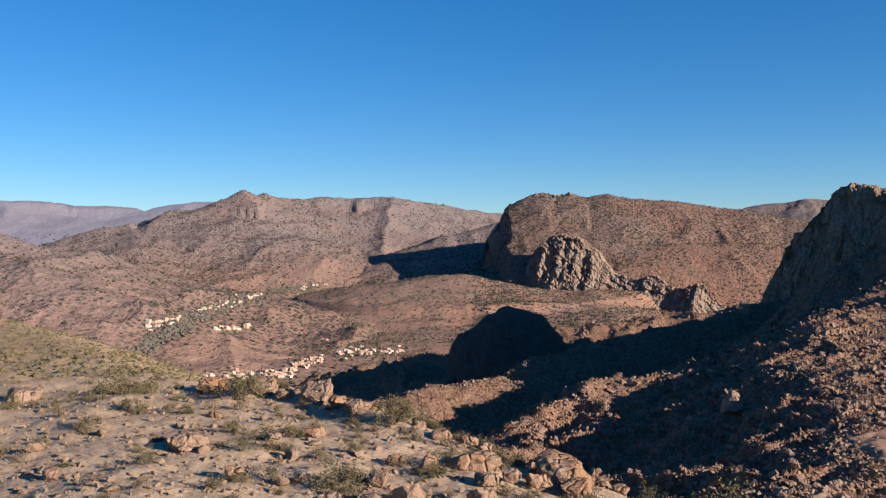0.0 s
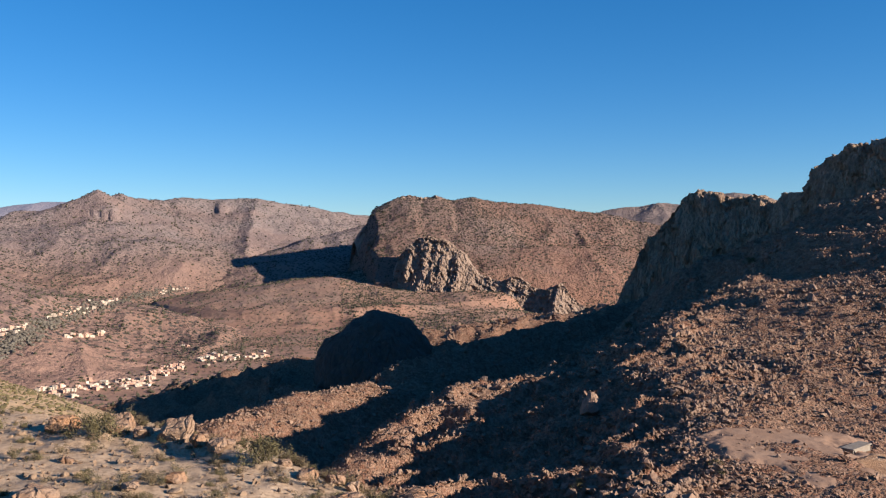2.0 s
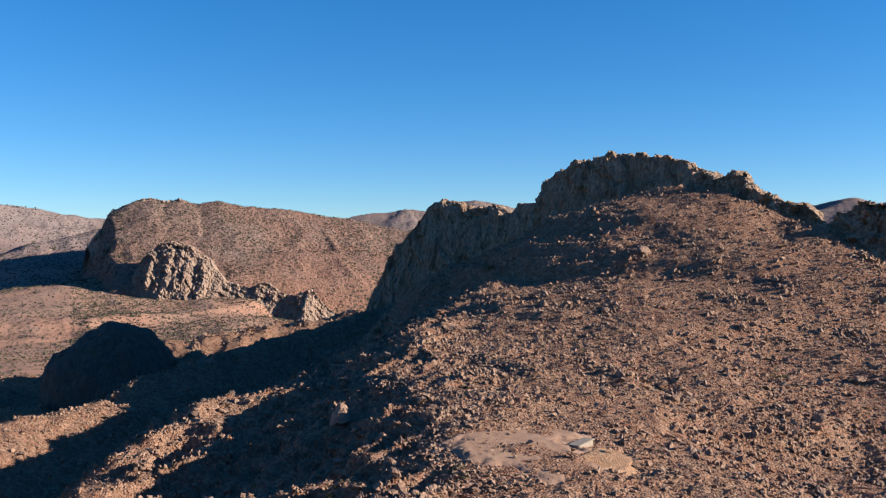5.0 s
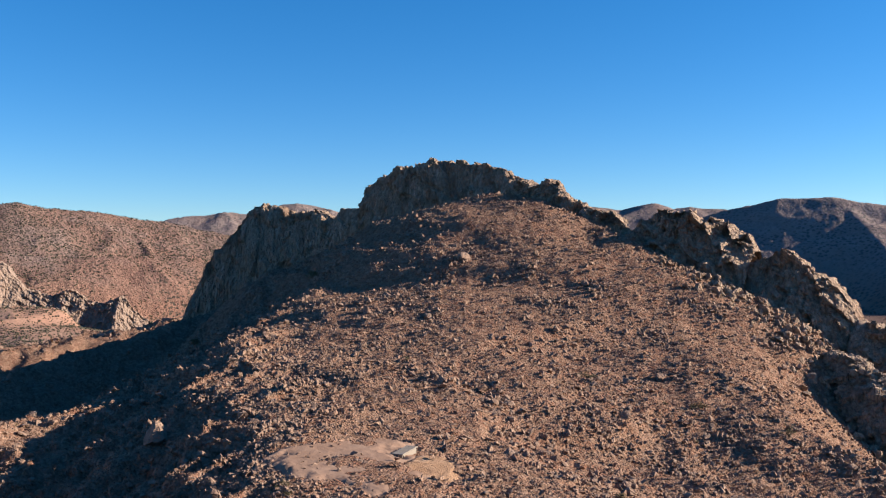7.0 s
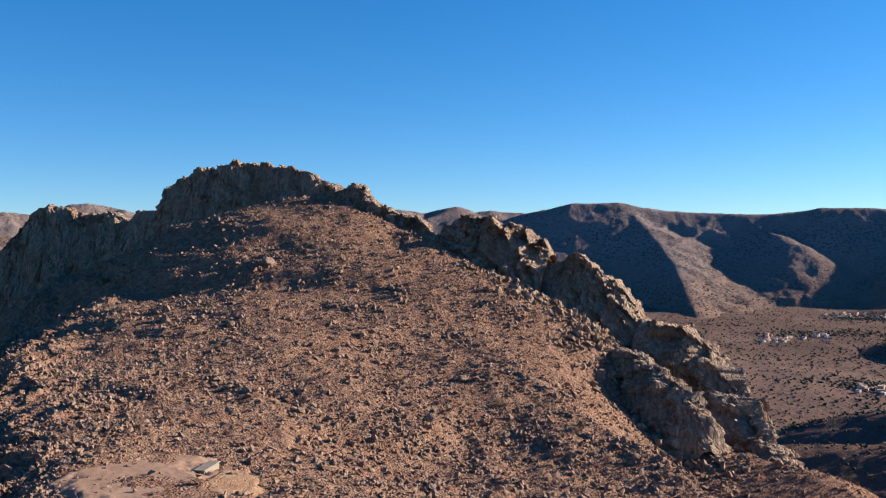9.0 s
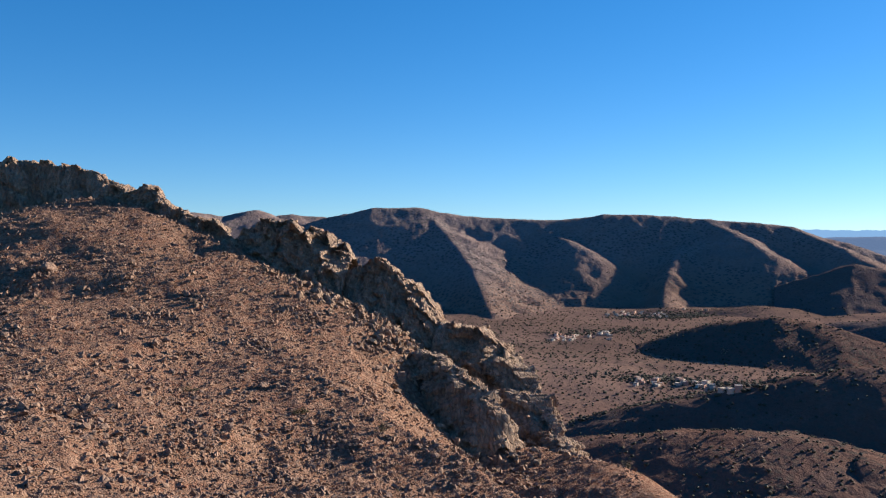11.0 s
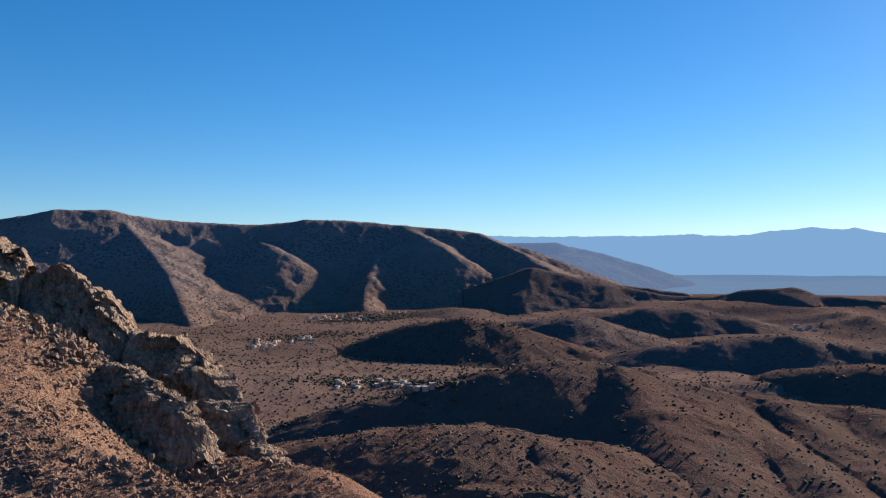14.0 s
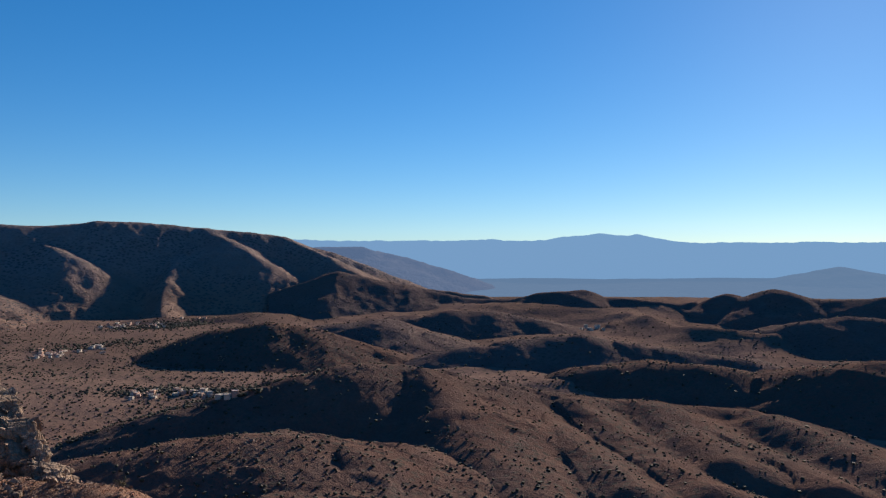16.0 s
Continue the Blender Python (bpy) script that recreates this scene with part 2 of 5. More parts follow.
def blocks(x, y, z, seed=0):
    """Distance to the nearest and to the second of random points in space, a random number of the nearest, and a plane tilted at random across its cell."""
    fx, fy, fz = (np.floor(c).astype(np.int64) for c in (x, y, z))
    best, second = np.full(x.shape, 9.0), np.full(x.shape, 9.0)
    tag, tilt = np.zeros(x.shape), np.zeros(x.shape)
    for i in (-1, 0, 1):
        for j in (-1, 0, 1):
            for k in (-1, 0, 1):
                a, b, c = fx + i, fy + j, fz + k
                r = lattice(a, b, c, seed + 3)
                p, q, s = x - a - lattice(a, b, c, seed), y - b - lattice(a, b, c, seed + 1), z - c - lattice(a, b, c, seed + 2)
                d = np.sqrt(p * p + q * q + s * s)
                near = d < best
                tilt = np.where(near, p * (lattice(a, b, c, seed + 5) - 0.5) + q * (lattice(a, b, c, seed + 6) - 0.5) + s * (lattice(a, b, c, seed + 7) - 0.8), tilt)
                second = np.where(near, best, np.minimum(second, d))
                tag, best = np.where(near, r, tag), np.where(near, d, best)
    return best, second, tag, 2 * tilt


# ---- landforms: ridgelines (heading in degrees clockwise, distance, height from the take-off point) with slopes to both sides ----
def at(heading, distance, up):
    h = radians(heading)
    return (math.sin(h) * distance, math.cos(h) * distance, EYE.z + up)


def ridge(X, Y, spine, back, front, soft=10.0, flat=0.0, inner=0.1, limit=1e5, end=None, far_only=False):
    """Height under a ridgeline, and the distance from it. back: slope on the left of its run, front: on the right."""
    best, away = np.full(X.shape, -1e4), np.full(X.shape, 1e4)
    pts = [at(*p) for p in spine]
    for (ax, ay, az), (bx, by, bz) in zip(pts, pts[1:]):
        dx, dy = bx - ax, by - ay
        size = dx * dx + dy * dy
        t = np.clip(((X - ax) * dx + (Y - ay) * dy) / size, 0, 1)
        ox, oy = X - ax - t * dx, Y - ay - t * dy
        d = np.hypot(ox, oy)
        lean = (dx * oy - dy * ox) / (math.sqrt(size) * np.maximum(d, 1e-6))
        slope = 0.5 * (back + front) + 0.5 * (back - front) * lean
        drop = inner * np.minimum(d, flat) + slope * (np.sqrt(np.maximum(d - flat, 0) ** 2 + soft * soft) - soft)
        z = az + t * (bz - az) - drop - 0.6 * np.maximum(d - limit, 0) * (np.clip(1 + 3 * lean, 0, 1) if far_only else 1)
        up = z > best
        best, away = np.where(up, z, best), np.where(up, d, away)
    if end is not None:                                # a steep end towards the left of this heading
        h = radians(end)
        best = best - 1.9 * np.maximum(X * -math.cos(h) + Y * math.sin(h) + 14 * fbm(X / 90, Y / 90, None, 4, 2), 0)
    return best, away


def base_z(X, Y):
    """The valley floors and the plain: they fall from the foot of the hill and rise again far out."""
    r = np.hypot(X, Y)
    z = np.interp(r, [0, 900, 1270, 2100, 2700, 3500, 4950], [-203, -199, -189, -182, -166, -145, -72])
    amp = np.interp(r, [0, 2600, 3600], [1.0, 1.0, 0.25])
    heading = np.degrees(np.arctan2(X, Y))
    z = z + np.interp(heading, [82, 94], [0, 1]) * np.interp(r, [1150, 1600, 2700, 3300], [0, 1, 1, 0]) * (4 + 62 * (ridged(X / 520, Y / 520, 3, 6) - 0.5))
    z = z + np.interp(heading, [86, 96], [0, 1]) * np.interp(r, [450, 650, 1000, 1250, 1500], [0, -22, -24, -14, 0])
    return EYE.z + z + amp * (5.0 * fbm(X / 420, Y / 420, None, 4, 5) + 1.2 * fbm(X / 60, Y / 60, None, 3, 8))


class Landform:
    everything = []

    def __init__(self, spines, ribs, rib_size, rough, rough_size, seed, calm=120.0, blend=0.0, ledges=False):
        self.spines, self.ribs, self.rib_size, self.rough, self.rough_size, self.seed, self.calm, self.blend, self.ledges = spines, ribs, rib_size, rough, rough_size, seed, calm, blend, ledges
        Landform.everything.append(self)
        pts = [p for s in spines for p in s[0]]
        flat = np.array([at(*p) for p in pts])
        slope = min(min(s[1], s[2]) for s in spines)
        margin = min((flat[:, 2].max() - EYE.z + 205) / max(slope, 0.2) + 60, 1000)
        self.low, self.high = flat[:, :2].min(0) - margin, flat[:, :2].max(0) + margin

    def z(self, X, Y):
        wx = X + 0.12 * self.rib_size * fbm(X / self.rib_size, Y / self.rib_size, None, 3, self.seed + 40)
        wy = Y + 0.12 * self.rib_size * fbm(X / self.rib_size, Y / self.rib_size, None, 3, self.seed + 50)
        best, away = np.full(X.shape, -1e4), np.full(X.shape, 1e4)
        for spine, back, front, *more in self.spines:
            z, d = ridge(X, Y, spine, back, front, *more)
            if self.blend:
                h = np.clip(0.5 + 0.5 * (z - best) / self.blend, 0, 1)
                away = np.where(z > best, d, away)
                best = best * (1 - h) + z * h + self.blend * h * (1 - h) * (best > -5e3)
            else:
                away = np.where(z > best, d, away)
                best = np.maximum(best, z)
        k = np.clip(away / self.calm, 0.0, 1.0)
        out = best + self.ribs * k * (ridged(wx / self.rib_size, wy / self.rib_size, 5, self.seed) - 0.62) * 2
        if self.ledges:
            out = self.tilt(X, Y, out)
            calm = np.clip((np.hypot(X - 79, Y - 127) - 17) / 14, 0, 1)          # the ground was levelled here
            heading = np.degrees(np.arctan2(X, Y)) - 0.02 * np.hypot(X, Y)
            out = out + 6.0 * calm * np.interp(heading, [17, 25], [1, 0]) * np.interp(heading, [-6, 1], [0.3, 1]) * (ridged((X + 0.5 * Y) / 19, (Y - 0.5 * X) / 9, 4, self.seed + 7) - 0.55)
            f, w = self.ledge(X, Y, out)
            out = out + 2.8 * calm * w * (np.clip((f - 0.6) / 0.4, 0, 1) - f)
        return out + self.rough * fbm(X / self.rough_size, Y / self.rough_size, None, 5, self.seed + 20, 0.62 if self.rough_size < 20 else 0.55)


    def tilt(self, X, Y, z):
        """The left flank leans away from the sun."""
        h = radians(30)
        aside = np.clip(Y * math.sin(h) - X * math.cos(h), 0, 75) * np.interp(np.hypot(X, Y), [300, 380], [1, 0])
        return z - 0.08 * aside * np.interp(np.degrees(np.arctan2(X, Y)), [6, 12], [0, 1])

    def ledge(self, X, Y, z):
        """Beds of rock that crop out along the contours: the place within one bed, and how strongly it shows."""
        heading = np.degrees(np.arctan2(X, Y)) - 0.02 * np.hypot(X, Y)
        f = z / 2.8 + 0.6 * fbm(X / 26, Y / 26, None, 4, self.seed + 61)
        w = np.interp(heading, [16, 25, 34], [0.95, 0.6, 0.2]) * np.clip(0.75 + 0.9 * fbm(X / 34, Y / 34, None, 3, self.seed + 62), 0.1, 1)
        return f - np.floor(f), w


def ground_z(X, Y):
    X, Y = np.atleast_1d(np.asarray(X, float)), np.atleast_1d(np.asarray(Y, float))
    z = base_z(X, Y)
    for f in Landform.everything:
        near = (X > f.low[0]) & (X < f.high[0]) & (Y > f.low[1]) & (Y < f.high[1])
        if near.any():
            z[near] = np.maximum(z[near], f.z(X[near], Y[near]))
    return z


def mesh_of(name, verts, faces, material, smooth=True):
    """A mesh from arrays of places and of triangles or quads."""
    me = bpy.data.meshes.new(name)
    verts, faces = np.asarray(verts, np.float32), np.asarray(faces, np.int32)
    n, k = faces.shape
    me.vertices.add(len(verts))
    me.vertices.foreach_set("co", verts.ravel())
    me.loops.add(n * k)
    me.loops.foreach_set("vertex_index", faces.ravel())
    me.polygons.add(n)
    me.polygons.foreach_set("loop_start", np.arange(0, n * k, k, dtype=np.int32))
    me.polygons.foreach_set("use_smooth", np.full(n, smooth))
    me.materials.append(material)
    me.update(calc_edges=True)
    return me


def polar(headings, radii):
    h, r = np.meshgrid(np.radians(headings), radii)
    return np.sin(h) * r, np.cos(h) * r


def sheet(name, zfun, headings, radii, material, floor=None, margin=4.0):
    """A sheet of ground over rings and rays round the take-off point; only where it stands out of the floor."""
    X, Y = polar(headings, radii)
    Z = zfun(X, Y)
    n, m = X.shape
    idx = np.arange(n * m).reshape(n, m)
    quads = np.stack([idx[:-1, :-1], idx[:-1, 1:], idx[1:, 1:], idx[1:, :-1]], -1).reshape(-1, 4)
    if floor is not None:
        keep = (Z > floor(X, Y) - margin).ravel()
        quads = quads[keep[quads].any(1)]
        used = np.unique(quads)
        back = np.full(n * m, -1)
        back[used] = np.arange(len(used))
        quads = back[quads]
        pts = np.stack([X.ravel()[used], Y.ravel()[used], Z.ravel()[used]], -1)
    else:
        pts = np.stack([X.ravel(), Y.ravel(), Z.ravel()], -1)
    return new(name, mesh_of(name, pts, quads[:, ::-1], material))


def steps(a, b, k):
    return a * np.exp(np.arange(0, math.log(b / a) + k, k))


def land(name, form, h0, h1, dh, r0, r1, dr, material, label, category, kind=""):
    ob = sheet(name, form.z, np.arange(h0, h1 + dh, dh), steps(r0, r1, dr), material, base_z)
    return tagged(ob, label, category, kind=kind)


# ridgelines
FAR_LEFT = [(-29.23, 4300, 154.6), (-27.19, 4300, 162.5), (-24.45, 4300, 163.7), (-23.2, 4300, 147.1), (-20.94, 4300, 141.5), (-19.62, 4300, 134.7), (-18.79, 4300, 114.1), (-16.57, 4300, 74.9)]
FAR_LEFT_2 = [(-19.96, 4700, 92), (-18.28, 4700, 151.3), (-17.25, 4700, 169.8), (-16.05, 4700, 185.6), (-14.48, 4700, 187), (-12.34, 4700, 173.6)]
PEAK = [(-25.4, 3100, -37.1), (-23.53, 3138, -0.4), (-21.6, 3176, 32.5), (-19.96, 3214, 43.1), (-17.6, 3252, 36), (-15.88, 3290, 74.1), (-14.48, 3329, 126.1), (-13.59, 3367, 160.2), (-12.98, 3405, 181.9), (-12.41, 3443, 155.7), (-11.7, 3481, 173.5), (-10.9, 3519, 157.7), (-9.08, 3557, 148.8), (-8.16, 3595, 167.1), (-6.13, 3633, 160.1), (-3.52, 3671, 174.3), (-2.21, 3705, 156.7), (-0.71, 3724, 147.8), (0.98, 3743, 128.9), (2.85, 3762, 109.7), (4.35, 3781, 100.2), (8.06, 3800, 85.1)]
PEAK_SPUR = [(-12.99, 3300, 172.1), (-11.63, 3100, 59.1), (-9.82, 2900, -38.1), (-7.81, 2700, -123.5)]
PEAK_SPUR_2 = [(-5.39, 3600, 158.8), (-6.14, 3333, 42.6), (-5.39, 3067, -40.8), (-4.65, 2800, -106.9)]
PEAK_SPUR_3 = [(-19.96, 3250, 43.6), (-19.3, 2900, -18.4), (-19.64, 2550, -94.9), (-18.64, 2200, -164.5)]
LEFT_HILL = [(-29.81, 1900, 26.9), (-27.2, 1950, 8.9), (-25.85, 2000, -9.6), (-24.16, 2050, -39.5), (-23.06, 2100, -89), (-22.11, 2150, -137.5)]
SADDLE_SPUR = [(-3.53, 2900, -124.2), (-2.7, 2950, -81.9), (-1.47, 3000, -46), (0.6, 3050, 9.1), (3.6, 3100, 47.7)]
DOME = [(4.54, 2600, 73.9), (5.28, 2600, 101), (5.91, 2600, 124.6), (6.58, 2600, 131.2), (7.5, 2600, 119.1), (8.35, 2600, 130.6), (9.34, 2600, 116.8), (10.8, 2600, 128), (11.52, 2607, 119.6), (12.78, 2620, 112.9), (15.25, 2633, 100.6), (17.33, 2647, 86.8), (19.02, 2660, 79.8), (21.01, 2673, 59.5), (23.59, 2687, 39.3), (26.96, 2700, 30.5)]
DOME_FAN = [(4.4, 2420, -84), (2.2, 2350, -98), (-0.6, 2280, -126), (-3.6, 2180, -160), (-6.5, 2080, -195)]
DOME_BENCH = [(9.5, 2330, -8), (12, 2330, -20), (15, 2350, -22), (18, 2400, -16), (21, 2450, -22)]
DOME_FAN_2 = [(9.5, 1990, -150), (4, 1960, -158), (-1, 1900, -180)]
BACK_HILL = [(18.65, 3300, 94.3), (19.4, 3300, 107.2), (20.34, 3300, 115.7), (21.65, 3300, 122), (22.88, 3300, 134.6), (24.14, 3300, 127.8), (25.54, 3300, 114.6)]
GREEN_TOP = [(25.17, 3900, 165.5), (26.64, 3900, 195.1), (27.44, 3900, 199.6), (28.63, 3900, 186.3), (30.25, 3900, 162.7)]
CLIFF_W = [(20.19, 640, -47.6), (20.64, 637, -33.5), (21.58, 633, -12.6), (22.4, 630, 1.9), (23.14, 626, 12.9), (23.88, 621, 23.7), (24.62, 615, 29.9), (25.54, 610, 33.9), (27, 604, 31.2), (27.8, 597, 28.4), (28.82, 588, 29.4), (29.89, 578, 25.9), (30.6, 569, 29.1), (31.38, 560, 29.3)]
CLIFF_S = [(31.14, 560, 24), (31.84, 540, 35.1), (32.71, 520, 44.6), (34.09, 500, 48), (35.45, 493, 51.6), (36.79, 487, 53.8), (39.09, 480, 51.8), (40.68, 470, 47.1), (42.24, 460, 39.8), (43.62, 450, 35.7)]
CREST_A = [(41.22, 440, 38.4), (42.9, 431, 37.1), (44.57, 423, 35.7), (45.41, 414, 27), (46.95, 408, 23.1), (48.22, 404, 19.4), (48.98, 399, 12.3), (49.26, 395, 5.3)]
CREST_B = [(49.33, 405, 8.5), (49.76, 402, 13.6), (50.55, 399, 17.3), (51.61, 396, 20.4), (53.36, 394, 18.9), (55.41, 391, 15.4), (56.58, 389, 8.6), (57.02, 386, 2.1)]
CREST_C = [(56.63, 386, -2.5), (58.29, 383, 2), (59.75, 381, -2.4), (60.84, 378, -9.1), (61.85, 375, -13.8), (62.63, 373, -22.5), (63.34, 370, -29.3)]
CREST_D = [(62.91, 370, -24.2), (63.82, 367, -27.6), (65.47, 363, -28), (66.76, 360, -32.5), (67.69, 357, -38.8), (68.31, 349, -46.9), (68.98, 336, -53.9), (69.72, 323, -59.1), (70.83, 311, -63.8), (71.28, 298, -68.8)]
RIGHT_MTN = [(53.64, 3300, 109.8), (55.33, 3300, 135), (56.71, 3300, 152.1), (58.46, 3300, 175.7), (61.31, 3300, 174.6), (63.12, 3300, 153.7), (64.59, 3300, 140.9), (66.07, 3300, 134.4), (69.42, 3304, 125.5), (72.04, 3317, 129.7), (73.55, 3330, 142.8), (75.43, 3343, 144.7), (78.04, 3357, 133), (81.01, 3370, 116.4), (83.2, 3383, 106.6), (84.47, 3396, 95.2), (85.72, 3391, 66), (87.84, 3378, 32.4), (89.23, 3365, -0.2), (91.28, 3352, -53), (92.62, 3339, -83.7), (94.26, 3326, -113.4), (96.19, 3313, -126), (98.06, 3300, -139.9)]
RIGHT_BACK = [(45.73, 3800, 188.4), (46.94, 3800, 183.1), (48.78, 3800, 166.8), (50.37, 3800, 186.5), (50.85, 3800, 191.6), (51.99, 3800, 169.3), (52.98, 3800, 174.6), (54.32, 3800, 163.6), (56.36, 3800, 150.3)]
SPUR_R1 = [(61.67, 3300, 166), (63.0, 3140, 88), (64.1, 2980, 12), (64.9, 2820, -45), (65.6, 2600, -115), (66.4, 2350, -178)]
SPUR_R2 = [(80.2, 3350, 116), (78.9, 3200, 42), (78.3, 3050, -6), (77.6, 2900, -62), (77.4, 2750, -120), (77.5, 2600, -158)]
SPUR_R3 = [(79.9, 3350, 118), (81.6, 3230, 72), (83.3, 3090, 8), (84.4, 2925, -80), (85.4, 2800, -130), (86.4, 2680, -168)]
SPUR_R4 = [(85.1, 3390, 88), (87.8, 3200, 12), (89.8, 3000, -50), (91.5, 2800, -115), (93, 2650, -160)]
SPUR_R0 = [(67.55, 3350, 129.7), (69.41, 3233, 80.6), (71.29, 3117, 46.7), (72.2, 3070, 18)]
HILL_A = [(75.17, 930, -189.4), (77.36, 948, -168.8), (80.33, 965, -151.5), (82.57, 982, -142.2), (86.32, 1000, -128.5), (88.95, 1025, -121.2), (90.52, 1050, -121.4), (92.3, 1075, -127.1), (95.24, 1100, -140.2), (99.2, 1125, -159.8), (104.39, 1150, -177.6), (109.28, 1175, -187.4), (114.41, 1200, -196.2)]
HILL_A_SPUR = [(93.78, 1050, -129.8), (95.95, 940, -157.5), (98.1, 830, -174.7), (100.56, 720, -185.8)]
HILL_A_SPUR_2 = [(103.71, 1130, -175), (105.38, 1007, -187.4), (108.62, 883, -192.4), (112.61, 760, -186.3)]
HILL_B = [(74.08, 800, -171.7), (76.62, 789, -159.6), (79.2, 777, -152.9), (81.81, 766, -148), (84.8, 754, -147.7), (88.54, 743, -154.8), (91.15, 731, -166.3), (93.72, 720, -185.3)]
HILL_C = [(76.65, 1750, -184.4), (78.86, 1742, -157.8), (81.84, 1733, -128.9), (84.09, 1725, -119.9), (85.59, 1717, -126.4), (87.46, 1708, -150.6), (90.08, 1700, -165.5)]
HILL_D = [(86.9, 1950, -177.7), (88.59, 1930, -140.7), (91.21, 1910, -129.2), (93.06, 1890, -146.1), (95.26, 1870, -174.3), (97.79, 1850, -195.1)]
HILL_E = [(95.61, 1600, -194.7), (98.15, 1610, -160.7), (100.98, 1620, -147.9), (104.42, 1630, -138.6), (107.72, 1640, -155), (113.86, 1650, -177.8)]
HILL_G = [(93.06, 2250, -153.1), (96, 2238, -130), (98.53, 2225, -132.9), (101, 2212, -148.1), (103.06, 2200, -180.5)]
FAR_HILLS = [(88.57, 2900, -36.6), (93.04, 2876, -86.6), (95.66, 2853, -112.8), (97.91, 2829, -130.8), (100.16, 2806, -128), (102.02, 2782, -107), (104.6, 2759, -97.1), (106.05, 2735, -117.3), (108.21, 2712, -124.5), (110.68, 2694, -136.5), (112.42, 2682, -121.6), (113.62, 2671, -103.9), (114.79, 2659, -117.8), (116.45, 2647, -88.8), (117.75, 2635, -108.7), (119.33, 2624, -118.2), (121.19, 2612, -113.2), (124.73, 2600, -98)]
FAR_SPUR = [(87.1, 4000, 57.3), (88.57, 4000, 59.6), (90.06, 4000, 59.2), (91.55, 4000, 30), (93.05, 4000, 11.1), (94.17, 4000, -33.8), (96.05, 4000, -73.9), (97.92, 4000, -103.3)]
MESA = [(82.74, 4800, 111.7), (85.63, 4800, 108.4), (88.58, 4800, 104.8), (92.3, 4800, 100.6), (95.31, 4800, 105.8), (98.68, 4800, 110.4), (100.55, 4800, 96.9), (103.52, 4800, 116.9), (105.72, 4800, 133.8), (108.24, 4800, 128.5), (110.01, 4800, 93.3), (112.45, 4800, 82.1), (117.45, 4800, 80.4), (122.66, 4800, 69.4), (126.45, 4800, 65.2)]
PLAIN_HILL = [(117.43, 4300, -94.7), (119.03, 4300, -68.3), (120.13, 4300, -42.6), (121.2, 4300, -73.1), (122.7, 4300, -97.7)]
SHOULDER = [(8.07, 720, -86.8), (9.91, 740, -75.9), (12.44, 760, -72.4), (15.27, 780, -70.4), (18.37, 800, -66.6), (20.38, 820, -58.3)]
DOME_WALL = [(2.93, 2540, -9.1), (3.53, 2550, 29.3), (4.05, 2560, 52.8), (4.54, 2570, 74.8), (5.28, 2580, 98.5), (5.91, 2590, 122.4)]
CREST_F = [(53.46, 368, -11.2), (55.32, 359, -12.3), (57.91, 351, -19.6), (59.74, 342, -30.4), (61.54, 332, -39.3), (63.68, 320, -45.9), (65.61, 307, -50.9), (66.64, 295, -59.9)]
HILL_H = [(103.46, 1380, -184.6), (105.66, 1376, -167.2), (108.9, 1371, -156.3), (112.39, 1367, -162.1), (115.09, 1363, -174.5), (118.98, 1359, -156.6), (122.6, 1354, -142.4), (124.98, 1350, -139)]
HILL_J = [(109.96, 2150, -208.9), (112.06, 2140, -190.1), (115.11, 2130, -166.7), (118.05, 2120, -143.9), (120.57, 2110, -128.4), (124.72, 2100, -135.7)]
HILL_K = [(87.07, 2350, -241.3), (90.04, 2340, -196.7), (93.03, 2330, -174.3), (96.03, 2320, -151.6), (99.03, 2310, -158.8), (102, 2300, -187.8)]
HILL_A_SPUR_3 = [(99.2, 1125, -159.8), (101.64, 997, -179.7), (104.7, 868, -185.7), (107.96, 740, -185.7)]
HILL_A_SPUR_4 = [(108.33, 1170, -187.8), (110.82, 1010, -187.3), (113.81, 850, -182.3)]
DOME_BAND = [(5.75, 2236, -62), (6.21, 2224, -26.8), (7.14, 2213, -0.7), (7.69, 2201, 10.7), (8.43, 2190, 2.1), (9.35, 2179, -10.6), (10.08, 2167, -28.7), (10.62, 2156, -59.1), (11.35, 2146, -94.6), (11.89, 2137, -92.6), (12.61, 2129, -102.9), (13.5, 2120, -91.3), (14.14, 2111, -97.5), (14.92, 2103, -118.1), (15.62, 2094, -122.5), (16.14, 2087, -112.6), (16.66, 2081, -105.4), (17.35, 2076, -137.3), (18.2, 2070, -162.1)]
DOME_BLUFF = [(3.55, 2450, -48), (3.9, 2446, 0), (4.5, 2440, 3), (5.1, 2430, -8), (5.6, 2420, -22), (6.0, 2412, -40)]
DOME_TOP = [(5.02, 2590, 87.1), (5.47, 2590, 110.7), (5.99, 2590, 127.4), (6.58, 2590, 132.3), (7.13, 2590, 123.8), (7.69, 2590, 123.6), (8.28, 2590, 131.8), (8.79, 2590, 121.6)]
RIGHT_FAN = [(65.2, 2450, -168), (67.2, 2300, -186), (69.2, 2120, -206), (71.25, 1950, -224)]
RIGHT_FAN_2 = [(77.45, 2550, -158.8), (76.88, 2275, -197.2), (75.75, 2000, -229.6)]
RIGHT_FAN_3 = [(83.17, 2550, -150.5), (84.25, 2300, -190.5), (86.39, 2050, -218.4)]
HILL_A_SPUR_5 = [(109.33, 1130, -183.6), (114.72, 975, -195.1), (119.83, 820, -191.4)]
HILL_A_SPUR_6 = [(116.22, 1130, -189.1), (119.57, 1005, -188.9), (123.48, 880, -187.4)]
HILL_A_SPUR_7 = [(103.63, 1100, -172.4), (108.5, 930, -194.4), (113.24, 760, -196.1)]
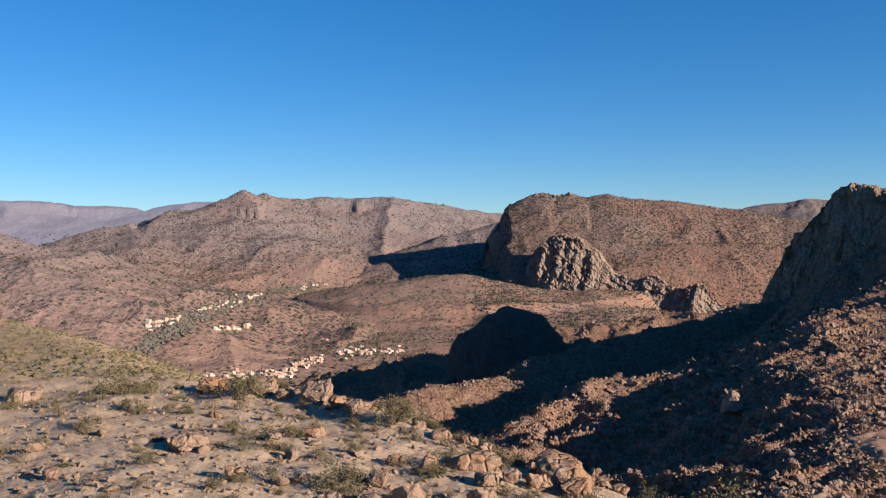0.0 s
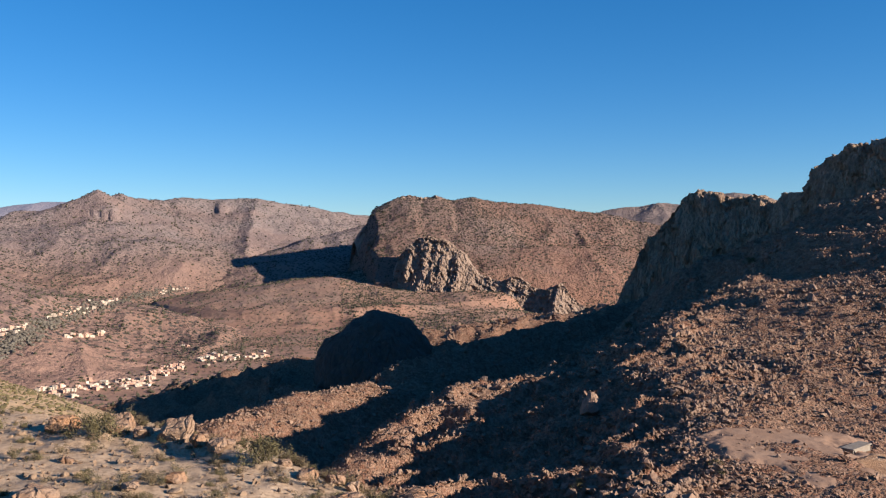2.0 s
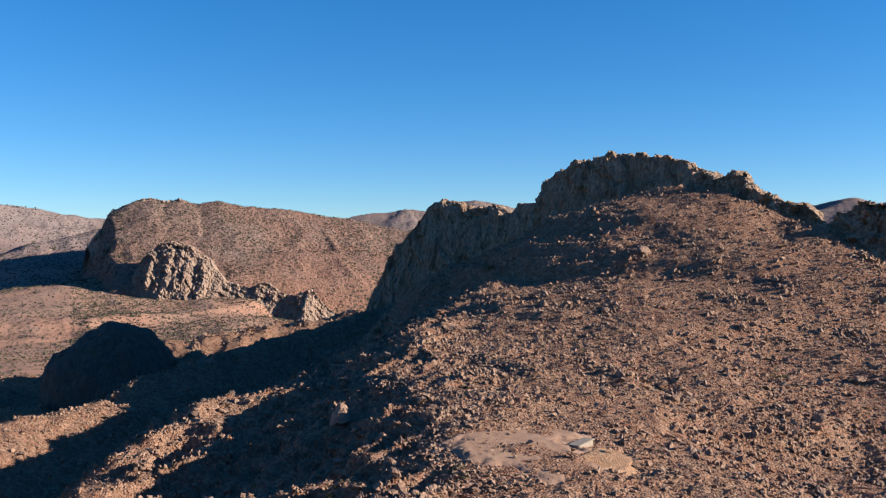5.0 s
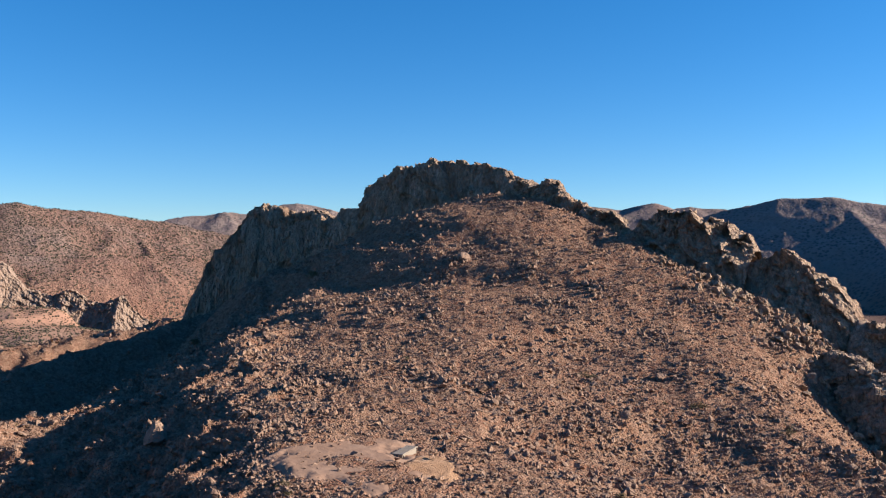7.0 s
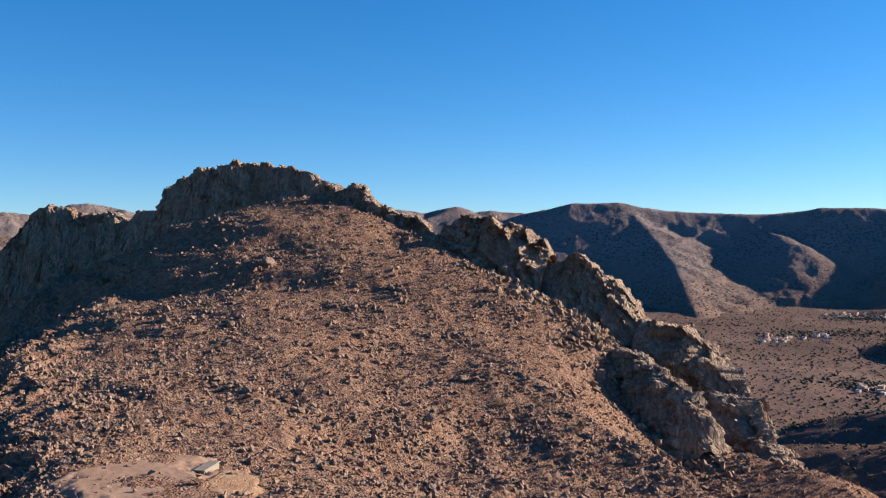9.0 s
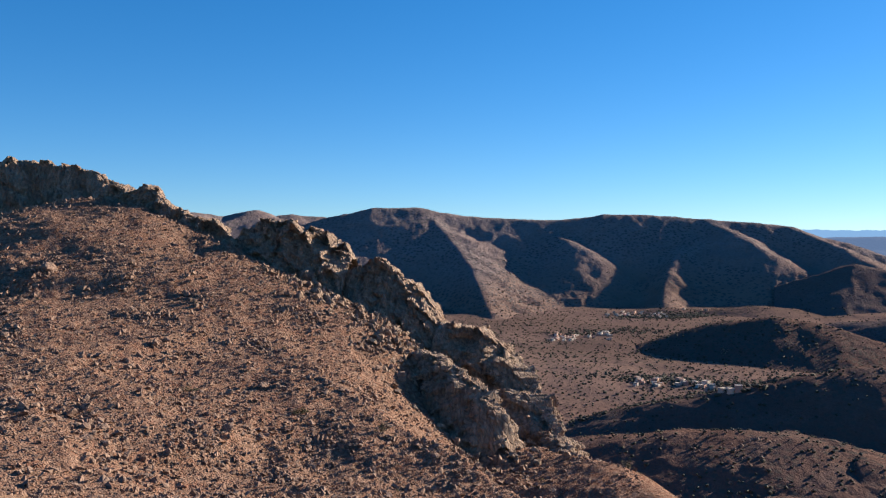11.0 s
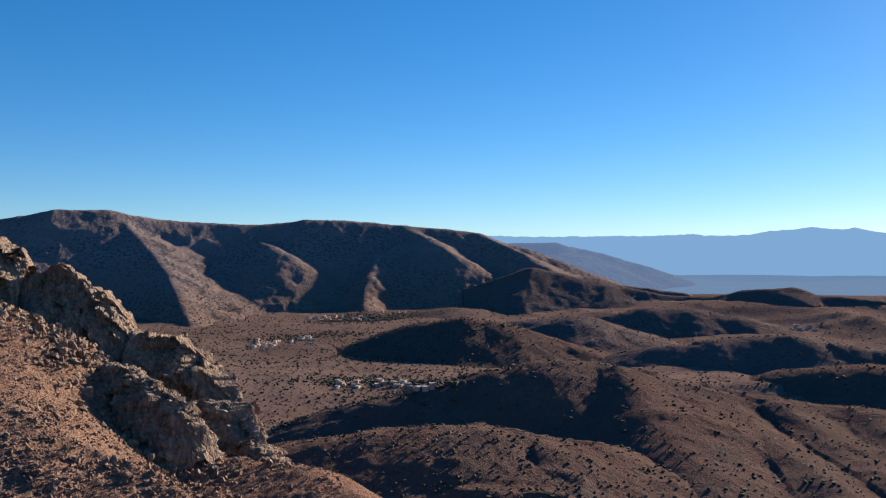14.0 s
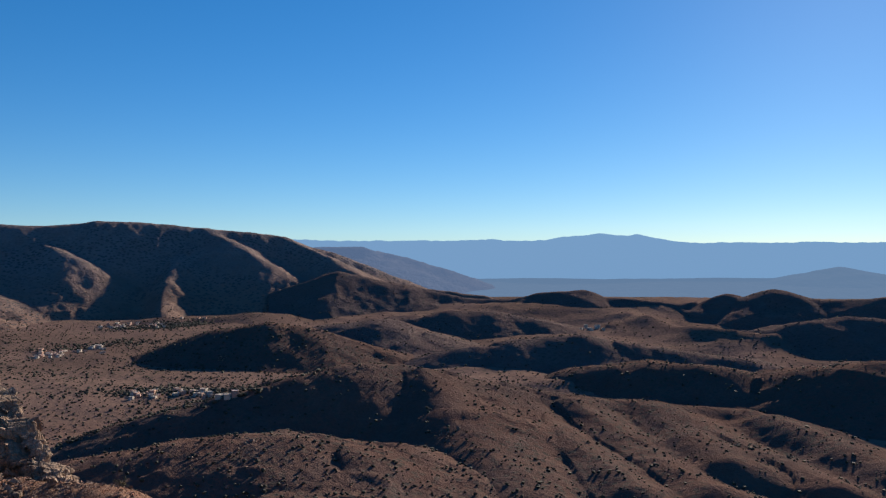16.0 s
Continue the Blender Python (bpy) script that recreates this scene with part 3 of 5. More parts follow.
HILL_MAIN = [(36, 95, -46), (36, 130, -40.5), (35, 175, -39), (37, 250, -25), (37.5, 330, -10), (38.5, 400, 6), (40.3, 440, 24), (40, 470, 28)]
HILL_LEFT = [(24, 112, -33), (26, 150, -31), (25, 190, -26.5), (24, 250, -23), (27, 330, -18), (30, 400, -14), (32.5, 450, -7)]
HILL_EDGE = [(-9, 250, -62), (-6.2, 275, -55), (-0.5, 312, -54), (4.4, 342, -56), (6.4, 362, -63)]
HILL_BENCH = [(22, 118, -35), (30, 125, -37.5), (45, 135, -40), (58, 150, -45), (66, 180, -58)]
HILL_RIB = [(2.5, 184, -47.5), (5.5, 205, -43.5), (10.4, 232, -34), (15.6, 262, -32), (20, 300, -30)]
CLIFF_SLOPE = [(6.5, 410, -56), (8.5, 425, -54.5), (11, 450, -52.5), (15, 480, -47.5), (20.4, 520, -38), (25, 560, -26)]
HILL_UPPER = [(46, 320, -18), (51, 297, -28.5)]
HILL_RIGHT = [(51, 297, -28.5), (55, 275, -38), (59, 240, -52), (64, 235, -62), (68, 240, -70)]
HILL_FOOT = [(69.5, 312, -67), (71.3, 298, -64.5), (73.5, 280, -62), (76.4, 250, -62.5), (79, 228, -63)]
CRAG_MASS = [(20.5, 640, -75), (23, 635, -66), (26, 625, -52), (30, 590, -40), (32, 560, -30), (35, 505, -8), (37, 490, 8), (39, 482, 22), (42, 460, 27), (45, 430, 18), (48, 415, 5), (50, 408, 0), (53, 398, -9), (57, 388, -21), (61, 378, -39), (64, 365, -61), (67, 345, -76), (69.5, 318, -80)]
KNOLL = [(150, 30, -7.2), (0, 1, -7.4), (-14, 22, -7.5), (-17, 36, -7.7), (-24, 50, -8.3)]
KNOLL_EDGE = [(-14, 43, -8.05), (-11.7, 41, -7.9), (-8.4, 37.5, -7.9), (-3.2, 34, -7.9), (0, 31.5, -8), (3.6, 29.5, -8.1), (8, 28, -8.2), (12, 27, -8.4), (20, 27, -9)]
KHAKI = [(-16.5, 58, -10.6), (-19.4, 74, -12.3), (-21.6, 92, -12.5), (-24.2, 120, -12.9), (-27.3, 150, -13.1), (-36, 200, -8)]
DOME_FOOT = [(9, 700, -82), (4, 720, -95), (-2, 790, -110), (-8, 840, -138), (-14, 890, -180)]
CREST_RIB = [(61.2, 338, -33), (62.3, 330, -34), (63.4, 322, -37), (64.6, 314, -40), (65.7, 306, -45), (66.4, 300, -52), (66.7, 297, -62)]
CREST_BED_UP = [(48, 384, 0), (51, 377, -7), (53.46, 368, -13.7)]
CREST_BED = [(53.46, 368, -18.7), (55.32, 359, -19.8), (57.91, 351, -27.1), (59.74, 342, -37.9), (61.54, 332, -46.8), (63.68, 320, -53.4), (65.61, 307, -58.4), (66.64, 295, -67.4)]
SHOULDER_LOW = [(4, 690, -96), (8, 680, -90), (12, 700, -84), (16, 720, -79), (20, 740, -72)]
HILL_TOP = [(34.37, 470, 16.5), (36.58, 458, 23), (39.04, 448, 28.5), (40.72, 435, 31.3), (43.31, 420, 27.3), (45.56, 405, 17.7), (47.81, 392, 11.6), (49.11, 384, 3.9)]


fine_h = np.concatenate([np.arange(-180, -34, 2.0), np.arange(-34, 128, 0.3), np.arange(128, 180.1, 2.0)])
fine_r = np.concatenate([[0.5, 20, 60], steps(110, 700, 0.05), steps(720, 3400, 0.011), steps(3420, 4985, 0.02)])
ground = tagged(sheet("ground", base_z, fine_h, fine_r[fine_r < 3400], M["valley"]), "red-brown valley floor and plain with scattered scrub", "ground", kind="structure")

f_left = Landform([(FAR_LEFT, 0.3, 0.25)], 60, 900, 5, 150, 11)
f_left_2 = Landform([(FAR_LEFT_2, 0.3, 0.3)], 40, 700, 4, 150, 12)
f_peak = Landform([(PEAK, 0.4, 0.37, 4.0), (PEAK_SPUR, 0.35, 0.35), (PEAK_SPUR_2, 0.3, 0.3), (PEAK_SPUR_3, 0.25, 0.25)], 24, 380, 3.2, 80, 13, 160.0, 24.0)
f_lefthill = Landform([(LEFT_HILL, 0.3, 0.26)], 20, 300, 2.2, 60, 14, 120.0)
f_saddle = Landform([(SADDLE_SPUR, 0.3, 0.25)], 18, 260, 2, 60, 15)
f_dome = Landform([(DOME, 0.35, 0.58, 6.0, 0.0, 0.1, 420.0, 4.3), (DOME_BENCH, 0.3, 0.5, 14.0, 0.0, 0.1, 130.0)], 12, 170, 3.0, 55, 16, 150.0, 18.0)
f_fan = Landform([(DOME_FAN, 0.12, 0.14, 60.0, 0.0, 0.1, 480.0), (DOME_FAN_2, 0.14, 0.15, 60.0, 0.0, 0.1, 260.0)], 6, 200, 1.2, 60, 39, 120.0, 14.0)
f_back = Landform([(BACK_HILL, 0.3, 0.3)], 30, 400, 3, 80, 17)
f_green = Landform([(GREEN_TOP, 0.3, 0.3)], 30, 400, 3, 80, 18)
f_right = Landform([(RIGHT_MTN, 0.3, 0.6, 20.0), (SPUR_R0, 0.5, 0.5, 14.0), (SPUR_R1, 0.33, 0.7, 16.0), (SPUR_R2, 0.5, 0.75, 20.0), (SPUR_R3, 0.5, 0.52, 18.0), (SPUR_R4, 0.45, 0.55, 18.0)], 6, 110, 2.0, 50, 19, 150.0, 16.0)
f_rback = Landform([(RIGHT_BACK, 0.3, 0.35)], 40, 500, 4, 100, 20)
f_hill_a = Landform([(HILL_A, 0.3, 0.58, 34.0), (HILL_A_SPUR, 0.3, 0.42, 36.0), (HILL_A_SPUR_2, 0.34, 0.58, 22.0), (HILL_A_SPUR_3, 0.34, 0.58, 22.0), (HILL_A_SPUR_4, 0.34, 0.58, 22.0), (HILL_A_SPUR_5, 0.34, 0.58, 22.0), (HILL_A_SPUR_6, 0.34, 0.58, 22.0), (HILL_A_SPUR_7, 0.34, 0.58, 22.0)], 7, 150, 0.9, 40, 21, 60.0, 10.0)
f_hill_b = Landform([(HILL_B, 0.25, 0.28, 35.0)], 6, 120, 1.0, 30, 22, 60.0)
f_hill_c = Landform([(HILL_C, 0.3, 0.42, 45.0)], 8, 200, 1.2, 50, 23, 90.0)
f_hill_d = Landform([(HILL_D, 0.25, 0.38, 50.0)], 8, 200, 1.2, 50, 24, 90.0)
f_hill_e = Landform([(HILL_E, 0.2, 0.42, 42.0)], 8, 220, 1.2, 50, 25, 90.0)
f_hill_h = Landform([(HILL_H, 0.2, 0.42, 42.0)], 9, 200, 1.2, 50, 35, 90.0)
f_hill_j = Landform([(HILL_J, 0.22, 0.42, 42.0)], 9, 220, 1.2, 50, 36, 90.0)
f_hill_k = Landform([(HILL_K, 0.22, 0.42, 42.0)], 9, 220, 1.2, 50, 37, 90.0)
f_hill_g = Landform([(HILL_G, 0.22, 0.42, 42.0)], 8, 220, 1.2, 50, 26, 90.0)
f_farhills = Landform([(FAR_HILLS, 0.3, 0.38, 22.0)], 12, 300, 2, 70, 27, 90.0)
f_farspur = Landform([(FAR_SPUR, 0.35, 0.3)], 20, 500, 4, 100, 28)
f_mesa = Landform([(MESA, 0.3, 0.5)], 20, 600, 6, 110, 29, 200.0)
f_plain = Landform([(PLAIN_HILL, 0.2, 0.2)], 4, 200, 2, 60, 30)
f_fans = Landform([(RIGHT_FAN, 0.13, 0.13, 60.0), (RIGHT_FAN_2, 0.14, 0.14, 60.0), (RIGHT_FAN_3, 0.14, 0.14, 60.0)], 3, 160, 0.8, 50, 38, 120.0, 8.0)
f_shoulder = Landform([(SHOULDER, 0.35, 0.3, 6.0), (DOME_FOOT, 0.3, 0.3, 8.0)], 13, 70, 5.5, 30, 31, 30.0)
f_near = Landform([(HILL_MAIN, 0.2, 0.32, 24.0, 0.0, 0.1, 60.0), (HILL_TOP, 0.6, 0.37, 6.0, 0.0, 0.1, 85.0), (HILL_LEFT, 0.56, 0.2, 16.0, 0.0, 0.1, 48.0), (HILL_EDGE, 0.5, 0.6, 5.0), (HILL_RIB, 0.9, 0.03, 4.0, 0.0, 0.1, 85.0), (CLIFF_SLOPE, 0.6, 0.4, 5.0),
                   (HILL_BENCH, 0.12, 0.5, 20.0, 0.0, 0.1, 45.0), (HILL_UPPER, 0.22, 0.28, 20.0, 0.0, 0.1, 34.0, None, True), (HILL_RIGHT, 0.6, 0.26, 10.0, 0.0, 0.1, 22.0, None, True), (CREST_BED_UP, 0.5, 0.26, 8.0, 0.0, 0.1, 45.0), (CREST_BED, 0.5, 1.0, 4.0, 0.0, 0.1, 24.0), (HILL_FOOT, 0.65, 0.2, 6.0, 0.0, 0.1, 40.0),
                   (CRAG_MASS, 0.9, 0.5, 8.0, 0.0, 0.1, 28.0)], 1.2, 45, 0.55, 11, 32, 30.0, 10.0, True)
f_knoll = Landform([(KNOLL, 0.05, 0.7, 2.0, 7.0, 0.04), (KNOLL_EDGE, 0.75, 0.03, 1.5, 0.6, 0.1), (KHAKI, 0.1, 0.45, 5.0)], 0.25, 9, 0.10, 3, 33, 4.0, 3.0)

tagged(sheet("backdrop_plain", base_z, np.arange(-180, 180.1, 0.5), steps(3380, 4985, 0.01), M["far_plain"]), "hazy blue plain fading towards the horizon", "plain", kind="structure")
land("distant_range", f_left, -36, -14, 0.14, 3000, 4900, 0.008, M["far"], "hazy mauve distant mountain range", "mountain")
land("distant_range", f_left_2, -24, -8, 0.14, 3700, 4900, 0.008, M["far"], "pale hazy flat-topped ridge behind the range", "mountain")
land("mountain", f_peak, -40, 18, 0.10, 1300, 4300, 0.0052, M["mountain"], "brown scrub-dotted mountain with a pointed summit", "mountain")
land("hill", f_lefthill, -40, -2, 0.11, 850, 2700, 0.0045, M["mountain"], "scrub-dotted rounded hill by the valley", "hill")
land("hill", f_saddle, -8, 8, 0.11, 2000, 3500, 0.0045, M["mountain"], "low lit spur at the head of the valley", "hill")
land("mountain", f_dome, -18, 34, 0.1, 1000, 3200, 0.0045, M["dome"], "reddish mountain with crags and a domed top", "mountain")
land("alluvial_fan", f_fan, -18, 26, 0.12, 1150, 2700, 0.006, M["valley"], "red fan of scree sloping down to the valley", "slope")
land("hill", f_back, 14, 31, 0.12, 2300, 3800, 0.006, M["shade"], "dark rounded hills behind the mountain", "hill")
land("hill", f_green, 20, 36, 0.12, 2700, 4500, 0.006, M["shade"], "dark green hilltop on the skyline", "hill")
land("mountain", f_right, 46, 102, 0.10, 1800, 3900, 0.0045, M["shade"], "long dark plateau mountain with lit spurs", "mountain")
land("alluvial_fan", f_fans, 60, 96, 0.14, 1500, 2800, 0.006, M["valley"], "gentle red fans of soil below the plateau", "slope")
land("mountain", f_rback, 40, 62, 0.14, 2800, 4500, 0.007, M["shade"], "blue shaded peaks behind the plateau", "mountain")
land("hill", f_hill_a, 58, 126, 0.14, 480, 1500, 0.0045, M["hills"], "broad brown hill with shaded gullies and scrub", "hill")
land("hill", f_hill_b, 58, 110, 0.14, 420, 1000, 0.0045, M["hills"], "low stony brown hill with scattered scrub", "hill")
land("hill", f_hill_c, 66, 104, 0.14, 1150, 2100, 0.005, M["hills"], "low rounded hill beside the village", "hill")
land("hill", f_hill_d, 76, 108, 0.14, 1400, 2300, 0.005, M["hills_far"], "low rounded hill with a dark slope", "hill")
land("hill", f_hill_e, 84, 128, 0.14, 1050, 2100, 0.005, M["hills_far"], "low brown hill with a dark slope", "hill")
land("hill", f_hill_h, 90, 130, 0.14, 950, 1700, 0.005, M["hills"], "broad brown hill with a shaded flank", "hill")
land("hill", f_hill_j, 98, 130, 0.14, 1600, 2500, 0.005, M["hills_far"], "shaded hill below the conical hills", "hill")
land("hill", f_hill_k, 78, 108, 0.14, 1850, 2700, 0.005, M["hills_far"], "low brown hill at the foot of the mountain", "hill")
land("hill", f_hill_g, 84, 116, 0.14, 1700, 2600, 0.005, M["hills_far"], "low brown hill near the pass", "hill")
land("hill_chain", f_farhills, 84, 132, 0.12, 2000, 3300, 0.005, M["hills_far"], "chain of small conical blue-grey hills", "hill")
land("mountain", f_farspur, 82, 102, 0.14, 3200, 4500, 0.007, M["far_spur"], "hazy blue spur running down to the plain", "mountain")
land("distant_range", f_mesa, 78, 132, 0.14, 3900, 4950, 0.005, M["far_blue"], "flat-topped range across the plain, blue with painted haze", "mountain")
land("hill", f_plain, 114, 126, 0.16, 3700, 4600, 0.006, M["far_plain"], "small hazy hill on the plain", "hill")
land("hill", f_shoulder, -24, 28, 0.13, 420, 1150, 0.006, M["hillside"], "rubbly lit shoulder of the hillside", "hill")
land("hillside", f_near, -24, 92, 0.13, 80, 760, 0.0052, M["hillside"], "steep stony red-brown hillside", "hillside", "structure")
tagged(sheet("knoll", f_knoll.z, np.concatenate([np.arange(-180, -36, 4.0), np.arange(-36, 36, 0.22), np.arange(36, 180.1, 4.0)]), np.concatenate([[0.02, 2, 5, 8, 12, 16], steps(20, 60.2, 0.0085)]),
             M["knoll"]), "pale gravelly knoll with stones and dry scrub", "hillside", kind="structure")
land("khaki_slope", f_knoll, -60, 4, 0.28, 60, 420, 0.012, M["khaki"], "khaki slope speckled with low scrub", "hillside", "structure")


# ---- crags ----
def crag(name, spine, step, rows, lean, block, material, label, back_lean=0.5, jag=1.0, seed=0, sink=3.0, category="crag", tall=0.5, bite=1.0):
    """A wall of rock under a ridgeline: front face, broken crest and back, in blocks and columns."""
    pts = np.array([at(*p) for p in spine])
    gap = np.hypot(*np.diff(pts[:, :2], axis=0).T) + 0.6 * np.abs(np.diff(pts[:, 2]))
    arc = np.concatenate([[0], np.cumsum(gap)])
    s = np.arange(0, arc[-1] + step, step)
    x, y, top = (np.interp(s, arc, pts[:, k]) for k in range(3))
    k = max(3, int(6 * block / step) | 1)
    pad = lambda c: np.convolve(np.pad(c, k // 2, "edge"), np.ones(k) / k, "valid")
    tx, ty = np.gradient(pad(x)), np.gradient(pad(y))
    n = np.hypot(tx, ty) + 1e-6
    nx, ny = ty / n, -tx / n                       # towards the viewer's side
    flip = np.where(nx * x + ny * y > 0, -1.0, 1.0)
    nx, ny = nx * flip, ny * flip
    jag = jag * np.clip(np.minimum(s, arc[-1] - s) / (block * 2.5), 0.1, 1)
    top = top + jag * block * 0.22 * fbm(s / (block * 1.3), s * 0 + seed, None, 4, 60 + seed)
    cell = np.floor(s / (block * 1.6) + 0.6 * value(s / (block * 3.1), s * 0 + 2.5 + seed, None, seed)).astype(np.int64)
    top = top + jag * block * 0.32 * (lattice(cell, cell * 0, cell * 0, seed + 13) - 0.55)
    top = top - jag * block * 0.4 * (1 - np.abs(value(s / (block * 2.7), s * 0 + 7.5, None, seed + 14))) ** 9          # notches
    foot = ground_z(x, y)
    high = np.maximum(top - foot, 1.0)
    front, rear = lean * high + 0.4 * block, back_lean * high + 0.4 * block
    zf = ground_z(x + nx * front, y + ny * front) - sink
    zb = ground_z(x - nx * rear, y - ny * rear) - sink
    v = np.linspace(0, 1, rows)[:, None]
    q = np.clip(v / 0.56, 0, 1)
    w = np.clip((v - 0.64) / 0.36, 0, 1)
    flat = np.clip((v - 0.56) / 0.08, 0, 1)
    off = front * (1 - q) ** 1.35 + 0.22 * front * np.clip(q * 4, 0, 1) * (1 - q) * fbm(x / (block * 2.2), y / (block * 2.2), None, 3, seed + 90) - flat * block * 0.5 - w * rear
    Z = np.where(v <= 0.56, zf + (top - zf) * np.sin(q * math.pi / 2) ** 0.9, top + (zb - top) * w ** 1.5)
    X, Y = x + nx * off, y + ny * off
    out = np.zeros(X.shape)
    for size, amp, sd in ((block * 1.7, 0.5, 0), (block * 0.8, 0.75, 1), (block * 0.36, 0.85, 2), (block * 0.17, 0.7, 3)):
        f1, f2, tag, tilt = blocks((X + 0.35 * Z) / size, (Y - 0.2 * Z) / size, Z * tall / size, seed * 7 + sd)
        out += size * amp * (((tag - 0.5) * 1.1 + 1.1 * tilt) * np.clip((f2 - f1) * 8, 0, 1) - 0.1 * np.exp(-((f2 - f1) / 0.05) ** 2))
    out += block * 0.25 * fbm(X / block / 2.5, Y / block / 2.5, Z / block / 5, 4, seed)
    edge = np.clip(np.minimum(s, arc[-1] - s) / (block * 2.2), 0.12, 1)
    out = out * edge * bite
    up = np.sin(np.clip((v - 0.3) / 0.45, 0, 1) * math.pi) * 0.55
    side = np.where(v < 0.6, 1.0, -1.0) * np.sqrt(1 - up ** 2)
    X, Y, Z = X + nx * side * out, Y + ny * side * out, Z + up * out
    r, c = X.shape
    idx = np.arange(r * c).reshape(r, c)
    quads = np.stack([idx[:-1, :-1], idx[:-1, 1:], idx[1:, 1:], idx[1:, :-1]], -1).reshape(-1, 4)
    P = np.stack([X.ravel(), Y.ravel(), Z.ravel()], -1)
    ob = new(name, mesh_of(name, P, quads, material, False))
    return tagged(ob, label, category)


c_w = crag("cliff", CLIFF_W, 0.8, 120, 0.22, 9.0, M["cliff"], "shaded grey cliff with a sunlit broken top", seed=1, jag=0.45, bite=0.38, tall=0.25)
c_s = crag("cliff", CLIFF_S, 0.6, 120, 0.2, 8.0, M["cliff"], "dark columned summit cliff with a sunlit rim", seed=2, jag=0.45, bite=0.38, tall=0.25)
c_a = crag("rock_crest", CREST_A, 0.5, 80, 0.3, 5.0, M["cliff"], "broken pale rock crest below the summit", seed=3, tall=0.7, jag=1.0, bite=0.65)
c_b = crag("rock_crest", CREST_B, 0.42, 130, 0.6, 7.0, M["cliff"], "blocky pale rock crest with sunlit edges", seed=4, tall=0.42, jag=0.55, bite=0.76)
c_c = crag("rock_crest", CREST_C, 0.42, 140, 0.68, 6.5, M["cliff"], "rugged rock rib stepping down the hill", seed=5, tall=0.42, jag=0.55, bite=0.76)
c_d = crag("rock_crest", CREST_D, 0.42, 140, 0.68, 7.0, M["cliff"], "jagged rock fin at the end of the ridge", seed=6, tall=0.42, jag=0.55, bite=0.76)
c_e = crag("rock_rib", CREST_RIB, 0.42, 100, 0.7, 5.0, M["cliff"], "lower rock rib with a sunlit end", seed=7, tall=0.42, jag=0.55, bite=0.76)
crag("crag", DOME_BAND, 1.6, 100, 0.75, 12.0, M["far_cliff"], "band of ribbed grey-brown crags across the mountain flank", seed=10, jag=0.9, bite=0.55, tall=0.8)
crag("crag", DOME_BLUFF, 1.8, 80, 0.6, 10.0, M["far_cliff"], "grey bluff at the broken end of the mountain", seed=19, jag=0.8, bite=0.6, tall=0.6)
crag("crag", DOME_WALL, 2.4, 60, 0.5, 16.0, M["far_cliff"], "steep broken end of the mountain top", seed=15, jag=0.7, bite=0.7)
crag("crag", DOME_TOP, 2.4, 50, 0.7, 11.0, M["far_cliff"], "pale rock knobs on the mountain top", seed=16, jag=0.8, bite=0.7)
crag("rock_outcrop", SHOULDER, 1.1, 50, 0.8, 7.0, M["rubble"], "rubbly broken outcrop along the lit shoulder", seed=17, jag=1.2, tall=0.8)
crag("rock_outcrop", SHOULDER_LOW, 1.1, 50, 0.9, 6.0, M["rubble"], "lower rubbly outcrop on the lit shoulder", seed=18, jag=1.3, tall=0.8)


# ---- stones ----
def hull_rock(seed, points=11, flat=0.7):
    """An angular stone of about one metre: places and triangles."""
    rng = np.random.default_rng(seed)
    bm = bmesh.new()
    for _ in range(points):
        p = rng.normal(size=3)
        p /= np.linalg.norm(p) * (1 + 0.35 * rng.random())
        bm.verts.new((p[0] * 0.55, p[1] * 0.45, p[2] * 0.5 * flat))
    made = bmesh.ops.convex_hull(bm, input=bm.verts)
    bmesh.ops.delete(bm, geom=[g for g in made["geom_interior"] if isinstance(g, bmesh.types.BMVert)], context="VERTS")
    bmesh.ops.triangulate(bm, faces=bm.faces)
    bm.verts.index_update()
    P = np.array([v.co[:] for v in bm.verts])
    F = np.array([[v.index for v in f.verts] for f in bm.faces])
    bm.free()
    return P, F


STONES = [hull_rock(k, 7 + k % 4, 0.55 + 0.07 * (k % 6)) for k in range(14)]
CHIPS = [hull_rock(40 + k, 6, 0.9 + 0.15 * (k % 4)) for k in range(10)]


